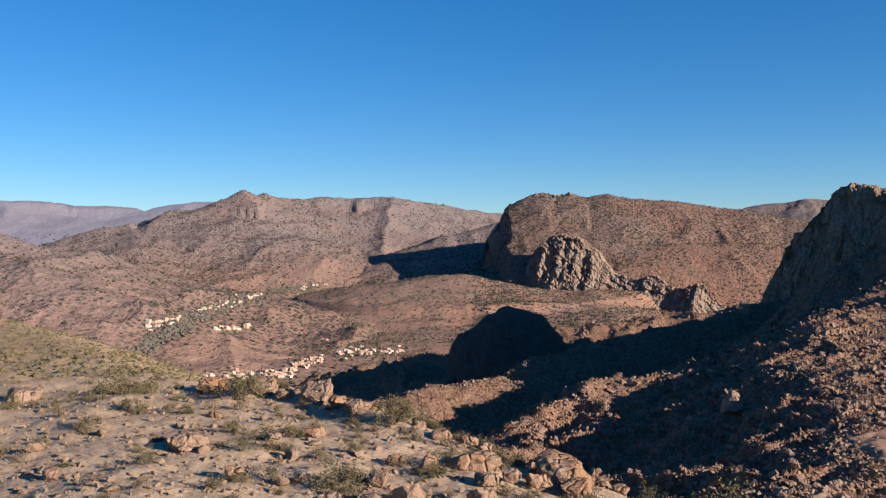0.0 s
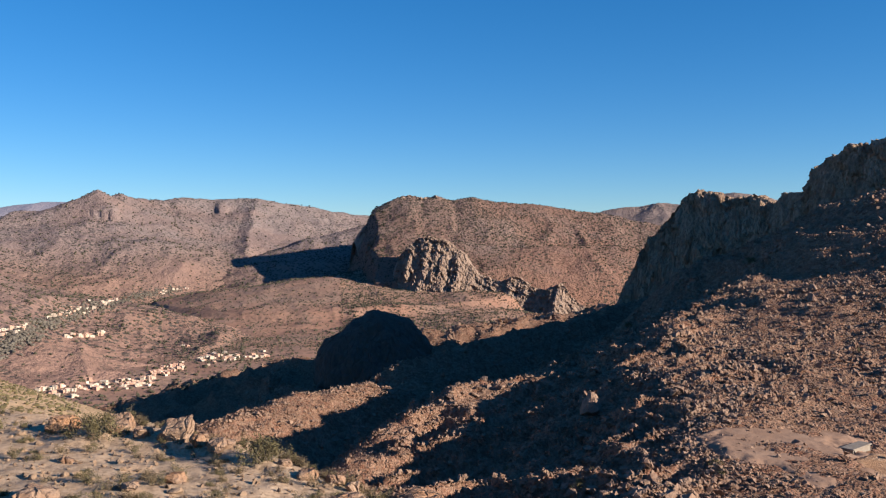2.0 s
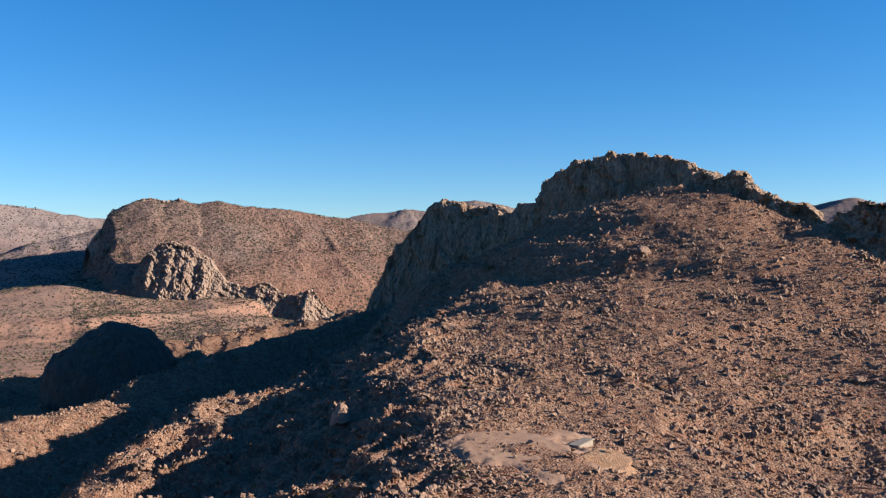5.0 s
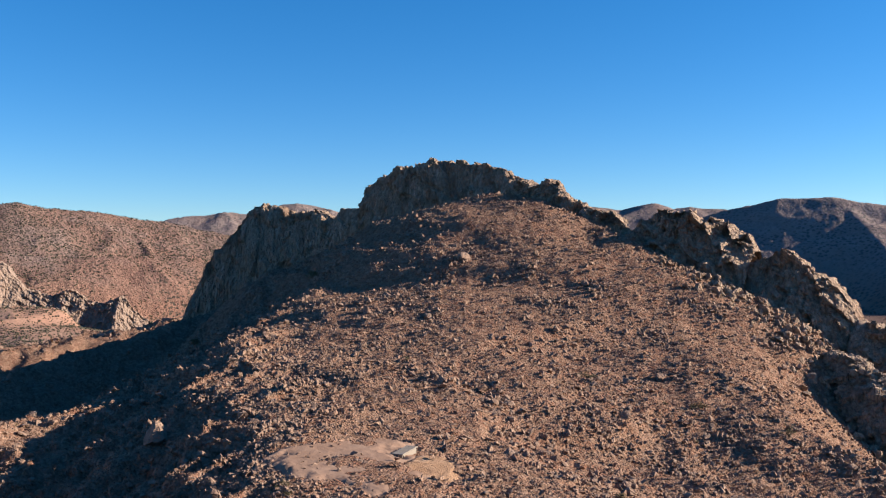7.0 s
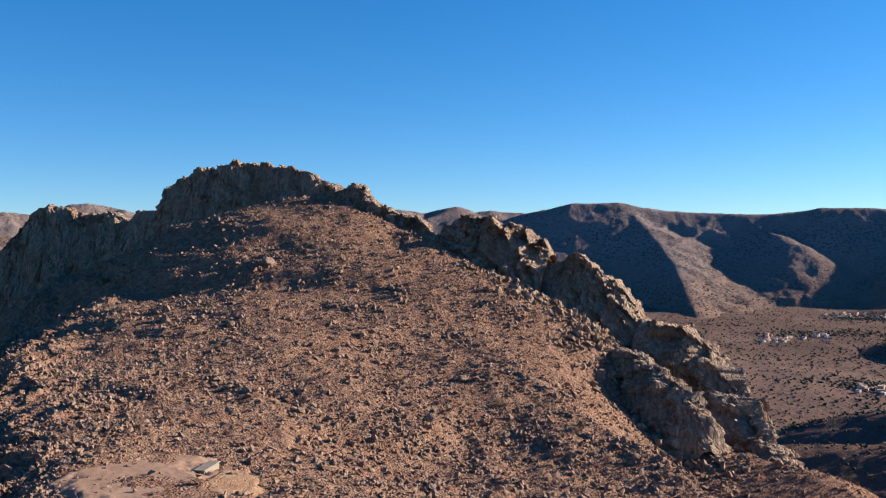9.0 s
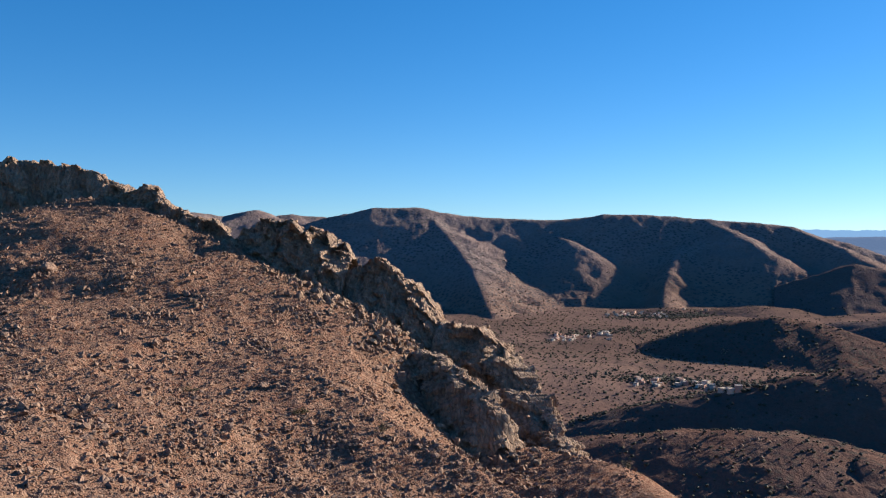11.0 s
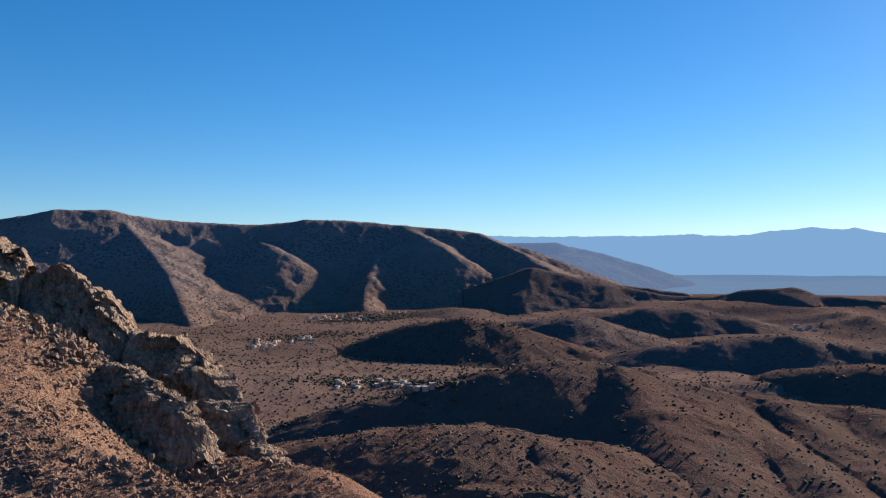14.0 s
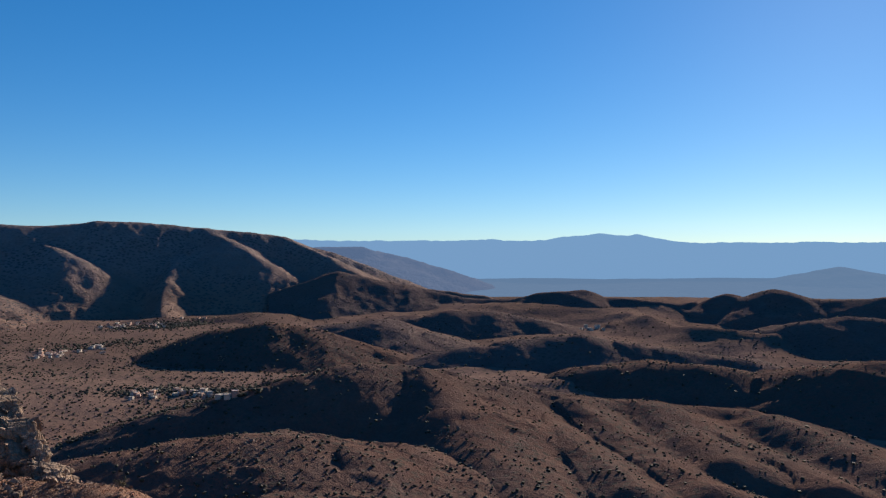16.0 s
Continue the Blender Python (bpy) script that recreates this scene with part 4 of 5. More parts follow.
def strew(name, x, y, size, shapes, material, label, category, sunk=0.25, squash=None, smooth=False, seed=0):
    """Many small pieces on the ground, joined."""
    rng = np.random.default_rng(seed)
    z = ground_z(x, y)
    pick = rng.integers(0, len(shapes), len(x))
    turn = rng.uniform(0, 2 * math.pi, len(x))
    tip = rng.normal(0, 0.3, len(x))
    allv, allf, count = [], [], 0
    for k, (P, F) in enumerate(shapes):
        m = np.nonzero(pick == k)[0]
        if not len(m):
            continue
        c, s = np.cos(turn[m]), np.sin(turn[m])
        ct, st = np.cos(tip[m]), np.sin(tip[m])
        px, py, pz = P[:, 0][None], P[:, 1][None], P[:, 2][None]
        qx, qz = ct[:, None] * px - st[:, None] * pz, st[:, None] * px + ct[:, None] * pz
        X = (c[:, None] * qx - s[:, None] * py) * size[m][:, None] + x[m][:, None]
        Y = (s[:, None] * qx + c[:, None] * py) * size[m][:, None] + y[m][:, None]
        Z = qz * size[m][:, None] * (1 if squash is None else squash) + (z[m] + size[m] * (0.5 - sunk) * 0.5)[:, None]
        allv.append(np.stack([X, Y, Z], -1).reshape(-1, 3))
        allf.append((F[None] + (np.arange(len(m)) * len(P))[:, None, None]).reshape(-1, 3) + count)
        count += len(m) * len(P)
    ob = new(name, mesh_of(name, np.concatenate(allv), np.concatenate(allf), material, smooth))
    return tagged(ob, label, category, kind="stuff")


def spread(n, h0, h1, r0, r1, seed, power=1.0):
    """Places between two headings and two distances, denser near the viewer as power grows."""
    rng = np.random.default_rng(seed)
    h = np.radians(rng.uniform(h0, h1, n))
    r = r0 * (r1 / r0) ** (rng.random(n) ** power)
    return np.sin(h) * r, np.cos(h) * r, rng


def clumped(x, y, scale, level, seed):
    return fbm(x / scale, y / scale, None, 4, seed) > level


keep_off = lambda x, y: (np.hypot(x - 78, y - 127) > 15) | (lattice(np.floor(x * 3).astype(np.int64), np.floor(y * 3).astype(np.int64), 0, 5) < 0.12)      # the terrace stays clear
x, y, rng = spread(125000, 2, 76, 98, 480, 1)
side = np.degrees(np.arctan2(x, y)) < 21 + 0.03 * (np.hypot(x, y) - 110)          # the shaded flank is barer
keep = (clumped(x, y, 16, -0.05, 70) | (rng.random(len(x)) < 0.42)) & keep_off(x, y) & (~side | (rng.random(len(x)) < 0.45))
x, y = x[keep], y[keep]
size = 0.26 + 0.5 * rng.random(len(x)) ** 2.5 + 1.8 * rng.random(len(x)) ** 16
size *= np.interp(np.hypot(x, y), [95, 480], [0.9, 1.7])
strew("hillside_rubble", x, y, size, CHIPS, M["rubble"], "loose angular brown stones strewn over the hillside", "rubble", seed=1)
rng = np.random.default_rng(15)
h, r = np.radians(rng.uniform(24, 68, 42000)), np.sqrt(rng.uniform(190 ** 2, 470 ** 2, 42000))
x, y = np.sin(h) * r, np.cos(h) * r
keep = clumped(x, y, 19, -0.1, 77) | (rng.random(len(x)) < 0.2)
x, y = x[keep], y[keep]
strew("upper_rubble", x, y, 0.45 + 0.9 * rng.random(len(x)) ** 2.5 + 1.6 * rng.random(len(x)) ** 18, CHIPS, M["rubble"], "angular brown rubble over the upper hillside", "rubble", 0.2, seed=15)
x, y, rng = spread(12000, -8, 78, 95, 480, 2)
keep = clumped(x, y, 22, 0.2, 71) & keep_off(x, y)
x, y = x[keep], y[keep]
strew("hillside_outcrop", x, y, 1.1 + 2.4 * rng.random(len(x)) ** 2, STONES, M["rubble"], "clusters of blocky outcrop on the hillside", "outcrop", seed=2)
x, y, rng = spread(60000, 4, 44, 100, 440, 5)          # the beds of rock that crop out in rows
f, w = f_near.ledge(x, y, ground_z(x, y))
keep = (f > 0.62) & (w > 0.3) & (rng.random(len(x)) < 0.25 + 0.6 * w) & keep_off(x, y)
x, y = x[keep], y[keep]
strew("ledge_outcrop", x, y, (0.7 + 1.3 * rng.random(len(x)) ** 2) * np.interp(np.hypot(x, y), [100, 400], [0.8, 1.5]), STONES, M["rubble"], "rows of bedded brown rock cropping out of the hillside", "outcrop", 0.3, seed=5)
x, y, rng = spread(22000, 0, 30, 100, 330, 6)
strew("flank_rubble", x, y, 0.3 + 1.0 * rng.random(len(x)) ** 3, CHIPS, M["rubble"], "coarse brown rubble on the shaded flank", "rubble", seed=6)
x, y, rng = spread(4500, -4, 24, 600, 1000, 3)
strew("shoulder_rubble", x, y, 1.5 + 3.5 * rng.random(len(x)) ** 2, STONES, M["rubble"], "large rubble over the lit shoulder", "rubble", seed=3)
x, y, rng = spread(9000, -32, 32, 22, 62, 4)
strew("knoll_gravel", x, y, 0.06 + 0.3 * rng.random(len(x)) ** 3, STONES, M["gravel"], "pale gravel and small stones on the knoll", "gravel", seed=4)


def along(spine, n, wide, seed):
    """Places scattered beside a line."""
    rng = np.random.default_rng(seed)
    pts = np.array([at(*p)[:2] for p in spine])
    q = rng.random(n) * (len(pts) - 1)
    k = q.astype(int)
    p = pts[k] + (pts[k + 1] - pts[k]) * (q - k)[:, None] + rng.normal(0, wide, (n, 2))
    return p[:, 0], p[:, 1], rng


x, y, rng = spread(6500, 44, 72, 150, 385, 14)
keep = clumped(x, y, 26, -0.05, 75)
x, y = x[keep], y[keep]
strew("slope_outcrop", x, y, 0.6 + 1.9 * rng.random(len(x)) ** 2.5, STONES, M["rubble"], "angular outcrop and blocks below the rock crest", "outcrop", 0.3, 1.1, False, 14)
x, y, rng = along(HILL_EDGE, 7000, 14.0, 13)
strew("tongue_rubble", x, y, 0.4 + 1.5 * rng.random(len(x)) ** 3, CHIPS, M["rubble"], "pale layered rubble on the lit tongue of hill", "rubble", seed=13)
x, y, rng = along(CREST_F, 1500, 11.0, 11)
strew("crest_debris", x, y, 1.2 + 4.5 * rng.random(len(x)) ** 3, STONES, M["cliff"], "fallen angular blocks below the rock crest", "rubble", 0.3, 1.2, False, 11)
x, y, rng = along(CLIFF_S, 500, 10.0, 12)
strew("cliff_debris", x, y, 1.0 + 3.5 * rng.random(len(x)) ** 3, STONES, M["cliff"], "fallen blocks round the summit cliff", "rubble", 0.3, 1.2, False, 12)


# ---- helpers for things ----
def part(name, bm, material, parent=None, label="", smooth=False):
    me = bpy.data.meshes.new(name)
    bm.to_mesh(me)
    bm.free()
    me.materials.append(material)
    for p in me.polygons:
        p.use_smooth = smooth
    ob = new(name, me)
    ob.parent = parent
    return tagged(ob, label)


def box(bm, x0, x1, y0, y1, z0, z1, bevel=0.0):
    made = bmesh.ops.create_cube(bm, size=1.0)["verts"]
    for v in made:
        v.co = (x0 + (v.co.x + 0.5) * (x1 - x0), y0 + (v.co.y + 0.5) * (y1 - y0), z0 + (v.co.z + 0.5) * (z1 - z0))
    if bevel:
        bmesh.ops.bevel(bm, geom=list({e for v in made for e in v.link_edges}), offset=bevel, segments=1, affect="EDGES")
    return bm


def spot(heading, distance, up=0.0):
    x, y, _ = at(heading, distance, 0)
    return Vector((x, y, float(ground_z([x], [y])[0]) + up))


def meet(heading, dip, near=300, far=4200, lift=0.0):
    """Where the line of sight that dips so many degrees first meets the ground."""
    r = np.linspace(near, far, 320)
    h = radians(heading)
    z = ground_z(np.sin(h) * r, np.cos(h) * r) - EYE.z
    hit = np.nonzero((z - lift) / r > -math.tan(radians(dip)))[0]
    d = r[hit[0]] if len(hit) else far
    return spot(heading, d), d


# ---- boulders ----
def boulder_mesh(seed, flat, sub=3):
    rng = np.random.default_rng(seed)
    bm = bmesh.new()
    bmesh.ops.create_icosphere(bm, subdivisions=sub, radius=0.55)
    P = np.array([v.co[:] for v in bm.verts])
    for _ in range(13):                                  # broken faces
        n = rng.normal(size=3)
        n /= np.linalg.norm(n)
        over = np.maximum(P @ n - rng.uniform(0.26, 0.46), 0)
        P -= over[:, None] * n * 0.95
    s = seed * 3.7
    P *= (1 + 0.10 * fbm(P[:, 0] * 4.0 + s, P[:, 1] * 4.0, P[:, 2] * 4.0, 5, seed, 0.7))[:, None]
    P *= (1.0, rng.uniform(0.7, 0.95), flat)
    for v, p in zip(bm.verts, P):
        v.co = p
    return bm


BOULDERS = [part("boulder", boulder_mesh(k, f, 4), M["boulder"], smooth=False) for k, f in enumerate((0.8, 0.62, 0.9, 0.5, 0.75, 0.68))]
BOULDERS += [part("boulder", boulder_mesh(20 + k, f), M["rubble"]) for k, f in enumerate((0.8, 0.9, 0.7))]
BOULDERS += [part("stone", boulder_mesh(70 + k, f, 2), M["gravel"]) for k, f in enumerate((0.6, 0.75, 0.5))]
boulder_used = [0] * len(BOULDERS)


def boulder(kind, heading, distance, size, turn, label, sink=0.22, group="boulders on the knoll"):
    p = spot(heading, distance, size * (0.5 - sink) * 0.6)
    m = Matrix.Translation(p) @ Matrix.Rotation(radians(turn), 4, "Z") @ Matrix.Rotation(radians(turn % 17 - 8), 4, "X")
    if boulder_used[kind] == 0:
        ob = BOULDERS[kind]
        ob.matrix_basis = m @ Matrix.Scale(size, 4)
    else:
        ob = copy_thing(BOULDERS[kind], m)
        ob.scale = (size, size, size)
    boulder_used[kind] += 1
    return tagged(ob, label, "boulder", group)


ORANGE, PALE, GREY = "orange-stained weathered boulder on the knoll rim", "pale rounded boulder lying on gravel", "grey-brown boulder half sunk in the gravel"
for kind, heading, distance, size, turn, label in (
        (0, -11.8, 40.9, 1.6, 322, ORANGE), (1, -15.2, 42.1, 1.4, 47, GREY), (4, -10.3, 39.1, 0.8, 113, ORANGE), (2, -8.3, 38.1, 1.5, 311, PALE), (5, -6.9, 36.6, 0.9, 240, PALE),
        (3, -5.8, 35.4, 1.0, 270, GREY), (0, -5.2, 35.8, 0.7, 105, PALE), (4, -1.5, 33.3, 0.6, 131, PALE), (0, 0.0, 31.7, 0.9, 245, PALE), (1, 1.6, 31.4, 0.8, 359, PALE),
        (5, 2.9, 30.6, 0.7, 214, ORANGE), (1, 8.1, 28.8, 2.8, 280, PALE), (3, 1.8, 27.9, 2.0, 184, GREY), (0, 8.8, 26.8, 1.3, 300, PALE), (2, 6.2, 26.9, 0.9, 156, PALE),
        (5, 4.5, 26.9, 0.8, 5, GREY), (4, 2.9, 26.0, 0.9, 214, PALE), (2, -4.3, 25.3, 0.8, 310, PALE), (1, 10.6, 29.6, 0.8, 276, GREY), (4, 11.7, 28.8, 0.7, 20, GREY),
        (3, -16.5, 30.5, 1.9, 81, GREY), (5, -13.8, 26.2, 0.8, 50, PALE), (2, -3.2, 27.7, 0.6, 340, GREY), (1, -8.4, 31.1, 0.8, 200, PALE), (3, -11.3, 30.2, 0.8, 120, GREY),
        (5, -9.9, 28.3, 0.7, 160, PALE), (0, -14.9, 35.6, 0.5, 20, PALE), (1, -25.5, 32.4, 0.7, 60, PALE), (4, -25.9, 48.2, 1.8, 225, PALE), (2, -0.9, 27.6, 0.7, 40, PALE),
        (5, -24.6, 28.6, 0.7, 90, GREY)):
    boulder(kind, heading, distance, size * (1.15 if heading < -5 and distance > 34 else 1.0), turn, label, 0.2 if size < 1.6 else 0.42)
for heading, size in ((9.5, 0.9), (5.6, 0.8), (2.6, 1.0), (-2.4, 1.0), (-5.0, 0.8), (-7.8, 0.9)):
    boulder(int(size * 50) % 6, heading, 22.6 + size * 0.5, size, heading * 70, GREY, 0.16)
rng = np.random.default_rng(8)
for _ in range(170):
    h, d = rng.uniform(-29, 14), rng.uniform(22, 46)
    d = min(d, 44.0 - 0.75 * (h + 14)) if h > -14 else d
    boulder(9 + int(rng.integers(0, 3)), h, d, 0.16 + 0.42 * rng.random() ** 2.5, rng.uniform(0, 360), "small pale stone lying on gravel", 0.25, "loose stones on the knoll")
for kind, heading, distance, size, turn in ((1, 18.6, 190, 7.0, 40), (0, 60.6, 205, 4.0, 50), (4, 46.4, 330, 5.0, 80), (5, 51.2, 260, 4.5, 20), (2, 41.5, 205, 3.5, 10),
                                            (0, 55.0, 190, 3.4, 70), (3, 49.0, 215, 5.0, 140), (1, 32.0, 290, 5.5, 60), (5, 38.5, 345, 6.0, 30), (4, 44.5, 280, 4.5, 200), (2, 27.0, 230, 4.0, 90)):
    boulder(6 + kind % 3, heading, distance, size * (1.0 if size > 5.5 else 0.7), turn, "large angular boulder on the stony hillside", 0.35, "boulders on the hillside")
for k, ob in enumerate(BOULDERS):
    if boulder_used[k] == 0:
        bpy.data.objects.remove(ob)


# ---- knots of bare rock on the hillside ----
def knot(heading, dip, wide, deep, turn, count, seed):
    """Angular blocks heaped in a knot, largest in the middle."""
    p, d = meet(heading, dip, 95, 460, 5.2)
    rng = np.random.default_rng(seed)
    u, v = rng.normal(0, 0.5, (2, count))
    away = np.sqrt(u * u + v * v)
    c, q = math.cos(radians(turn)), math.sin(radians(turn))
    x, y = p.x + c * u * wide - q * v * deep, p.y + q * u * wide + c * v * deep
    size = (0.5 + 1.9 * rng.random(count) ** 2) * np.clip(1.25 - 0.6 * away, 0.35, 1.3) * np.interp(d, [120, 400], [0.75, 1.35])
    strew("rock_knot", x, y, size, STONES, M["rubble"], "knot of angular brown blocks breaking out of the hillside", "outcrop", 0.15, 1.35, False, seed)


for k, (heading, dip, wide, deep, turn, count) in enumerate((
        (38.3, 0.9, 14, 6, 10, 130), (36.2, 4.8, 13, 5, 20, 90), (44.4, 4.0, 10, 13, -30, 170), (47.2, 3.2, 7, 10, -30, 70), (50.8, 6.1, 6, 13, -25, 150), (47.4, 12.2, 7, 5, 30, 110),
        (46.7, 11.0, 6, 6, 0, 60), (55.2, 12.2, 6, 6, 0, 60), (54.6, 4.5, 8, 8, 0, 80), (57.8, 6.4, 9, 6, 30, 90), (52.6, 3.8, 8, 8, -30, 80), (42.9, 1.6, 10, 5, 10, 60),
        (29.2, 2.3, 8, 4, 20, 60), (28.3, 9.4, 9, 6, 10, 140), (29.0, 11.0, 8, 5, 10, 130), (26.0, 12.0, 9, 5, 10, 110), (33.6, 4.5, 12, 4, 20, 80), (32.6, 6.8, 12, 4, 20, 80),
        (40.5, 2.6, 10, 4, 10, 60), (61.5, 13.0, 8, 6, 20, 110), (58.6, 14.0, 8, 6, 20, 100), (52.4, 14.6, 6, 4, 0, 70), (64.0, 15.0, 6, 5, 0, 80), (22.0, 10.0, 9, 5, 10, 120), (24.0, 7.0, 10, 5, 10, 120))):
    knot(heading, dip, wide, deep, turn, count, 200 + k)


# ---- blocks that stand out of the crests ----
BLOCKS = []
for k, f in enumerate((0.9, 0.75, 1.1, 0.8, 1.0)):
    bm = boulder_mesh(30 + k, f, 2)
    me = bpy.data.meshes.new("block")
    bm.to_mesh(me)
    bm.free()
    me.materials.append(M["cliff"])
    BLOCKS.append(me)


def stud(owner, spine, n, lo, hi, front, seed):
    """Loose and standing blocks along a crest, as parts of it."""
    rng = np.random.default_rng(seed)
    pts = np.array([at(*p) for p in spine])
    co = np.empty(len(owner.data.vertices) * 3, np.float32)
    owner.data.vertices.foreach_get("co", co)
    co = co.reshape(-1, 3)
    rows = rng.integers(0, len(co), n * 3)
    tops = co[rows]
    chosen = tops[tops[:, 2] > ground_z(tops[:, 0], tops[:, 1]) + 0.3][:n]
    for p in chosen:
        ob = new("block", BLOCKS[int(rng.integers(0, 5))])
        size = lo + (hi - lo) * rng.random() ** 2
        ob.parent = owner
        ob.matrix_basis = Matrix.LocRotScale(Vector(p) - Vector((0, 0, 0.12 * size)), Euler(rng.uniform(-0.5, 0.5, 2).tolist() + [rng.uniform(0, 6.28)]), (size, size, size * rng.uniform(0.7, 1.3)))


stud(c_w, CLIFF_W, 40, 1.2, 3.3, 4, 1)
stud(c_s, CLIFF_S, 50, 0.9, 2.7, 4, 2)
stud(c_a, CREST_A, 50, 0.8, 2.4, 4, 3)
stud(c_b, CREST_B, 130, 1.0, 3.0, 4, 4)
stud(c_c, CREST_C, 130, 1.0, 3.0, 4, 5)
stud(c_e, CREST_RIB, 100, 0.9, 2.7, 4, 7)
stud(c_d, CREST_D, 140, 1.0, 3.0, 4, 6)


def rock_dome(heading, distance, up, wide, high, label):
    """A whale-backed dome of rock, half buried."""
    bm = bmesh.new()
    bmesh.ops.create_icosphere(bm, subdivisions=6, radius=1.0)
    P = np.array([v.co[:] for v in bm.verts])
    P[:, 2] = np.sign(P[:, 2]) * np.abs(P[:, 2]) ** 0.9
    q = P * (wide, wide * 0.9, high)
    f1, f2, tag, tilt = blocks(q[:, 0] / 17, q[:, 1] / 17, q[:, 2] / 30, 5)
    out = 1.0 + 0.07 * (tag - 0.5) * np.clip((f2 - f1) * 4, 0, 1) + 0.06 * fbm(q[:, 0] / 22, q[:, 1] / 22, q[:, 2] / 30, 6, 9, 0.6)
    q *= out[:, None]
    for v, p in zip(bm.verts, q):
        v.co = p
    ob = part("rock_dome", bm, M["shade_rock"])
    x, y, z = at(heading, distance, up - high)
    ob.matrix_basis = Matrix.Translation((x, y, z)) @ Matrix.Rotation(radians(-heading), 4, "Z")
    return tagged(ob, label, "rock dome")


rock_dome(4.5, 690, -58.5, 49, 58, "rounded rock dome coloured dark for the shadow it stands in")

# rocks that stand out of the brown hills
for k, (heading, dip, count, wide) in enumerate(((90.1, 7.0, 16, 6.0), (81.1, 6.2, 22, 10.0), (82.5, 11.9, 60, 26.0), (79.5, 11.9, 30, 16.0), (96.0, 11.0, 26, 20.0))):
    p, d = meet(heading, dip, 450, 2400)
    rng = np.random.default_rng(90 + k)
    x, y = p.x + rng.normal(0, wide, count), p.y + rng.normal(0, wide * 0.5, count)
    strew("hill_outcrop", x, y, 1.5 + 4.0 * rng.random(count) ** 2, STONES, M["rubble"], "small rock outcrop standing on the brown hill", "outcrop", 0.3, 1.3, False, 90 + k)

# stones along the track on the far side of the tongue
for k in range(13):
    boulder(k % 6, -3.7 + 0.2 * k, 224 + 0.6 * k, 0.9 + 0.3 * (k % 3), 37 * k, "pale stone set along the track edge", 0.2, "stones along the track")


# ---- shrubs ----
def shrub_parts(seed, leaves, flat, leaf, material, stems=9):
    """Foliage of many small leaves in clumps round bare stems; about one metre across."""
    rng = np.random.default_rng(seed)
    V, F = [], []
    clumps = rng.normal(size=(22, 3)) * (0.22, 0.22, 0.2 * flat) + (0, 0, 0.32 * flat)
    clumps[:, 2] = np.abs(clumps[:, 2])
    for _ in range(leaves):
        c = clumps[rng.integers(0, 22)] + rng.normal(size=3) * (0.085, 0.085, 0.075)
        if c[2] < 0.01:
            c[2] = 0.02
        a, b = rng.normal(size=3), rng.normal(size=3)
        a = a / np.linalg.norm(a) * leaf * rng.uniform(0.6, 1.3)
        b = b / np.linalg.norm(b) * leaf * 0.45
        n = len(V)
        V += [c - a * 0.5, c + b, c + a * 0.5, c - b]
        F.append((n, n + 1, n + 2, n + 3))
    foliage = new("foliage", mesh_of("foliage", V, F, material, False))
    bm = bmesh.new()
    for k in range(stems):
        tip = clumps[k]
        made = bmesh.ops.create_cone(bm, segments=4, radius1=0.02, radius2=0.006, depth=1.0)["verts"]
        q = Vector(tip).to_track_quat("Z", "Y").to_matrix().to_4x4()
        bmesh.ops.transform(bm, matrix=q @ Matrix.Scale(float(np.linalg.norm(tip)), 4, (0, 0, 1)) @ Matrix.Translation((0, 0, 0.5)), verts=made)
    stem = part("branch", bm, M["twig"])
    return foliage, stem


SHRUBS = {}
for k, (leaves, flat, leaf, material) in enumerate(((2600, 1.0, 0.04, "scrub"), (2600, 0.7, 0.038, "scrub"), (1100, 1.2, 0.05, "scrub"), (800, 0.8, 0.05, "dry"), (700, 0.6, 0.055, "dry"))):
    e = new("shrub")
    for ob in shrub_parts(50 + k, leaves, flat, leaf, M[material]):
        ob.parent = e
    SHRUBS[k] = [e, 0]


def shrub(kind, heading, distance, size, turn, label, group, high=1.0):
    p = spot(heading, distance, -0.03 * size)
    m = Matrix.Translation(p) @ Matrix.Rotation(radians(turn), 4, "Z")
    e, used = SHRUBS[kind]
    if used:
        e = copy_thing(e, m)
    else:
        e.matrix_basis = m
    e.scale = (size, size, size * high)
    SHRUBS[kind][1] += 1
    return tagged(e, label, "shrub", group)


for kind, heading, distance, size, turn, high in (
        (1, -20.1, 46.2, 2.9, 98, 0.8), (0, -13.3, 39.8, 2.1, 205, 0.8), (0, -3.1, 33.5, 1.7, 126, 1.0), (1, 17.9, 28.8, 2.6, 255, 1.0), (2, -20.2, 38.4, 0.9, 45, 0.8),
        (0, -13.7, 31.7, 0.8, 35, 1.0), (1, -6.9, 25.6, 1.8, 120, 0.7), (2, -17.7, 37.2, 0.7, 60, 0.8), (2, -22.6, 34.7, 0.8, 30, 0.9), (0, -16.5, 36.4, 0.6, 115, 0.8),
        (1, -26.7, 42.3, 1.1, 340, 0.9), (2, -8.4, 31.5, 0.8, 160, 0.9), (0, -0.5, 26.4, 1.0, 130, 0.8), (2, -10.9, 37.2, 0.6, 50, 0.9), (1, -10.6, 29.3, 0.7, 220, 0.7),
        (2, 13.5, 29.3, 0.9, 110, 1.0)):
    shrub(kind, heading, distance, size, turn, "grey-green thorny shrub on the gravel" if kind < 3 else "dry brown cushion scrub on the gravel", "shrubs on the knoll", high)
rng = np.random.default_rng(21)
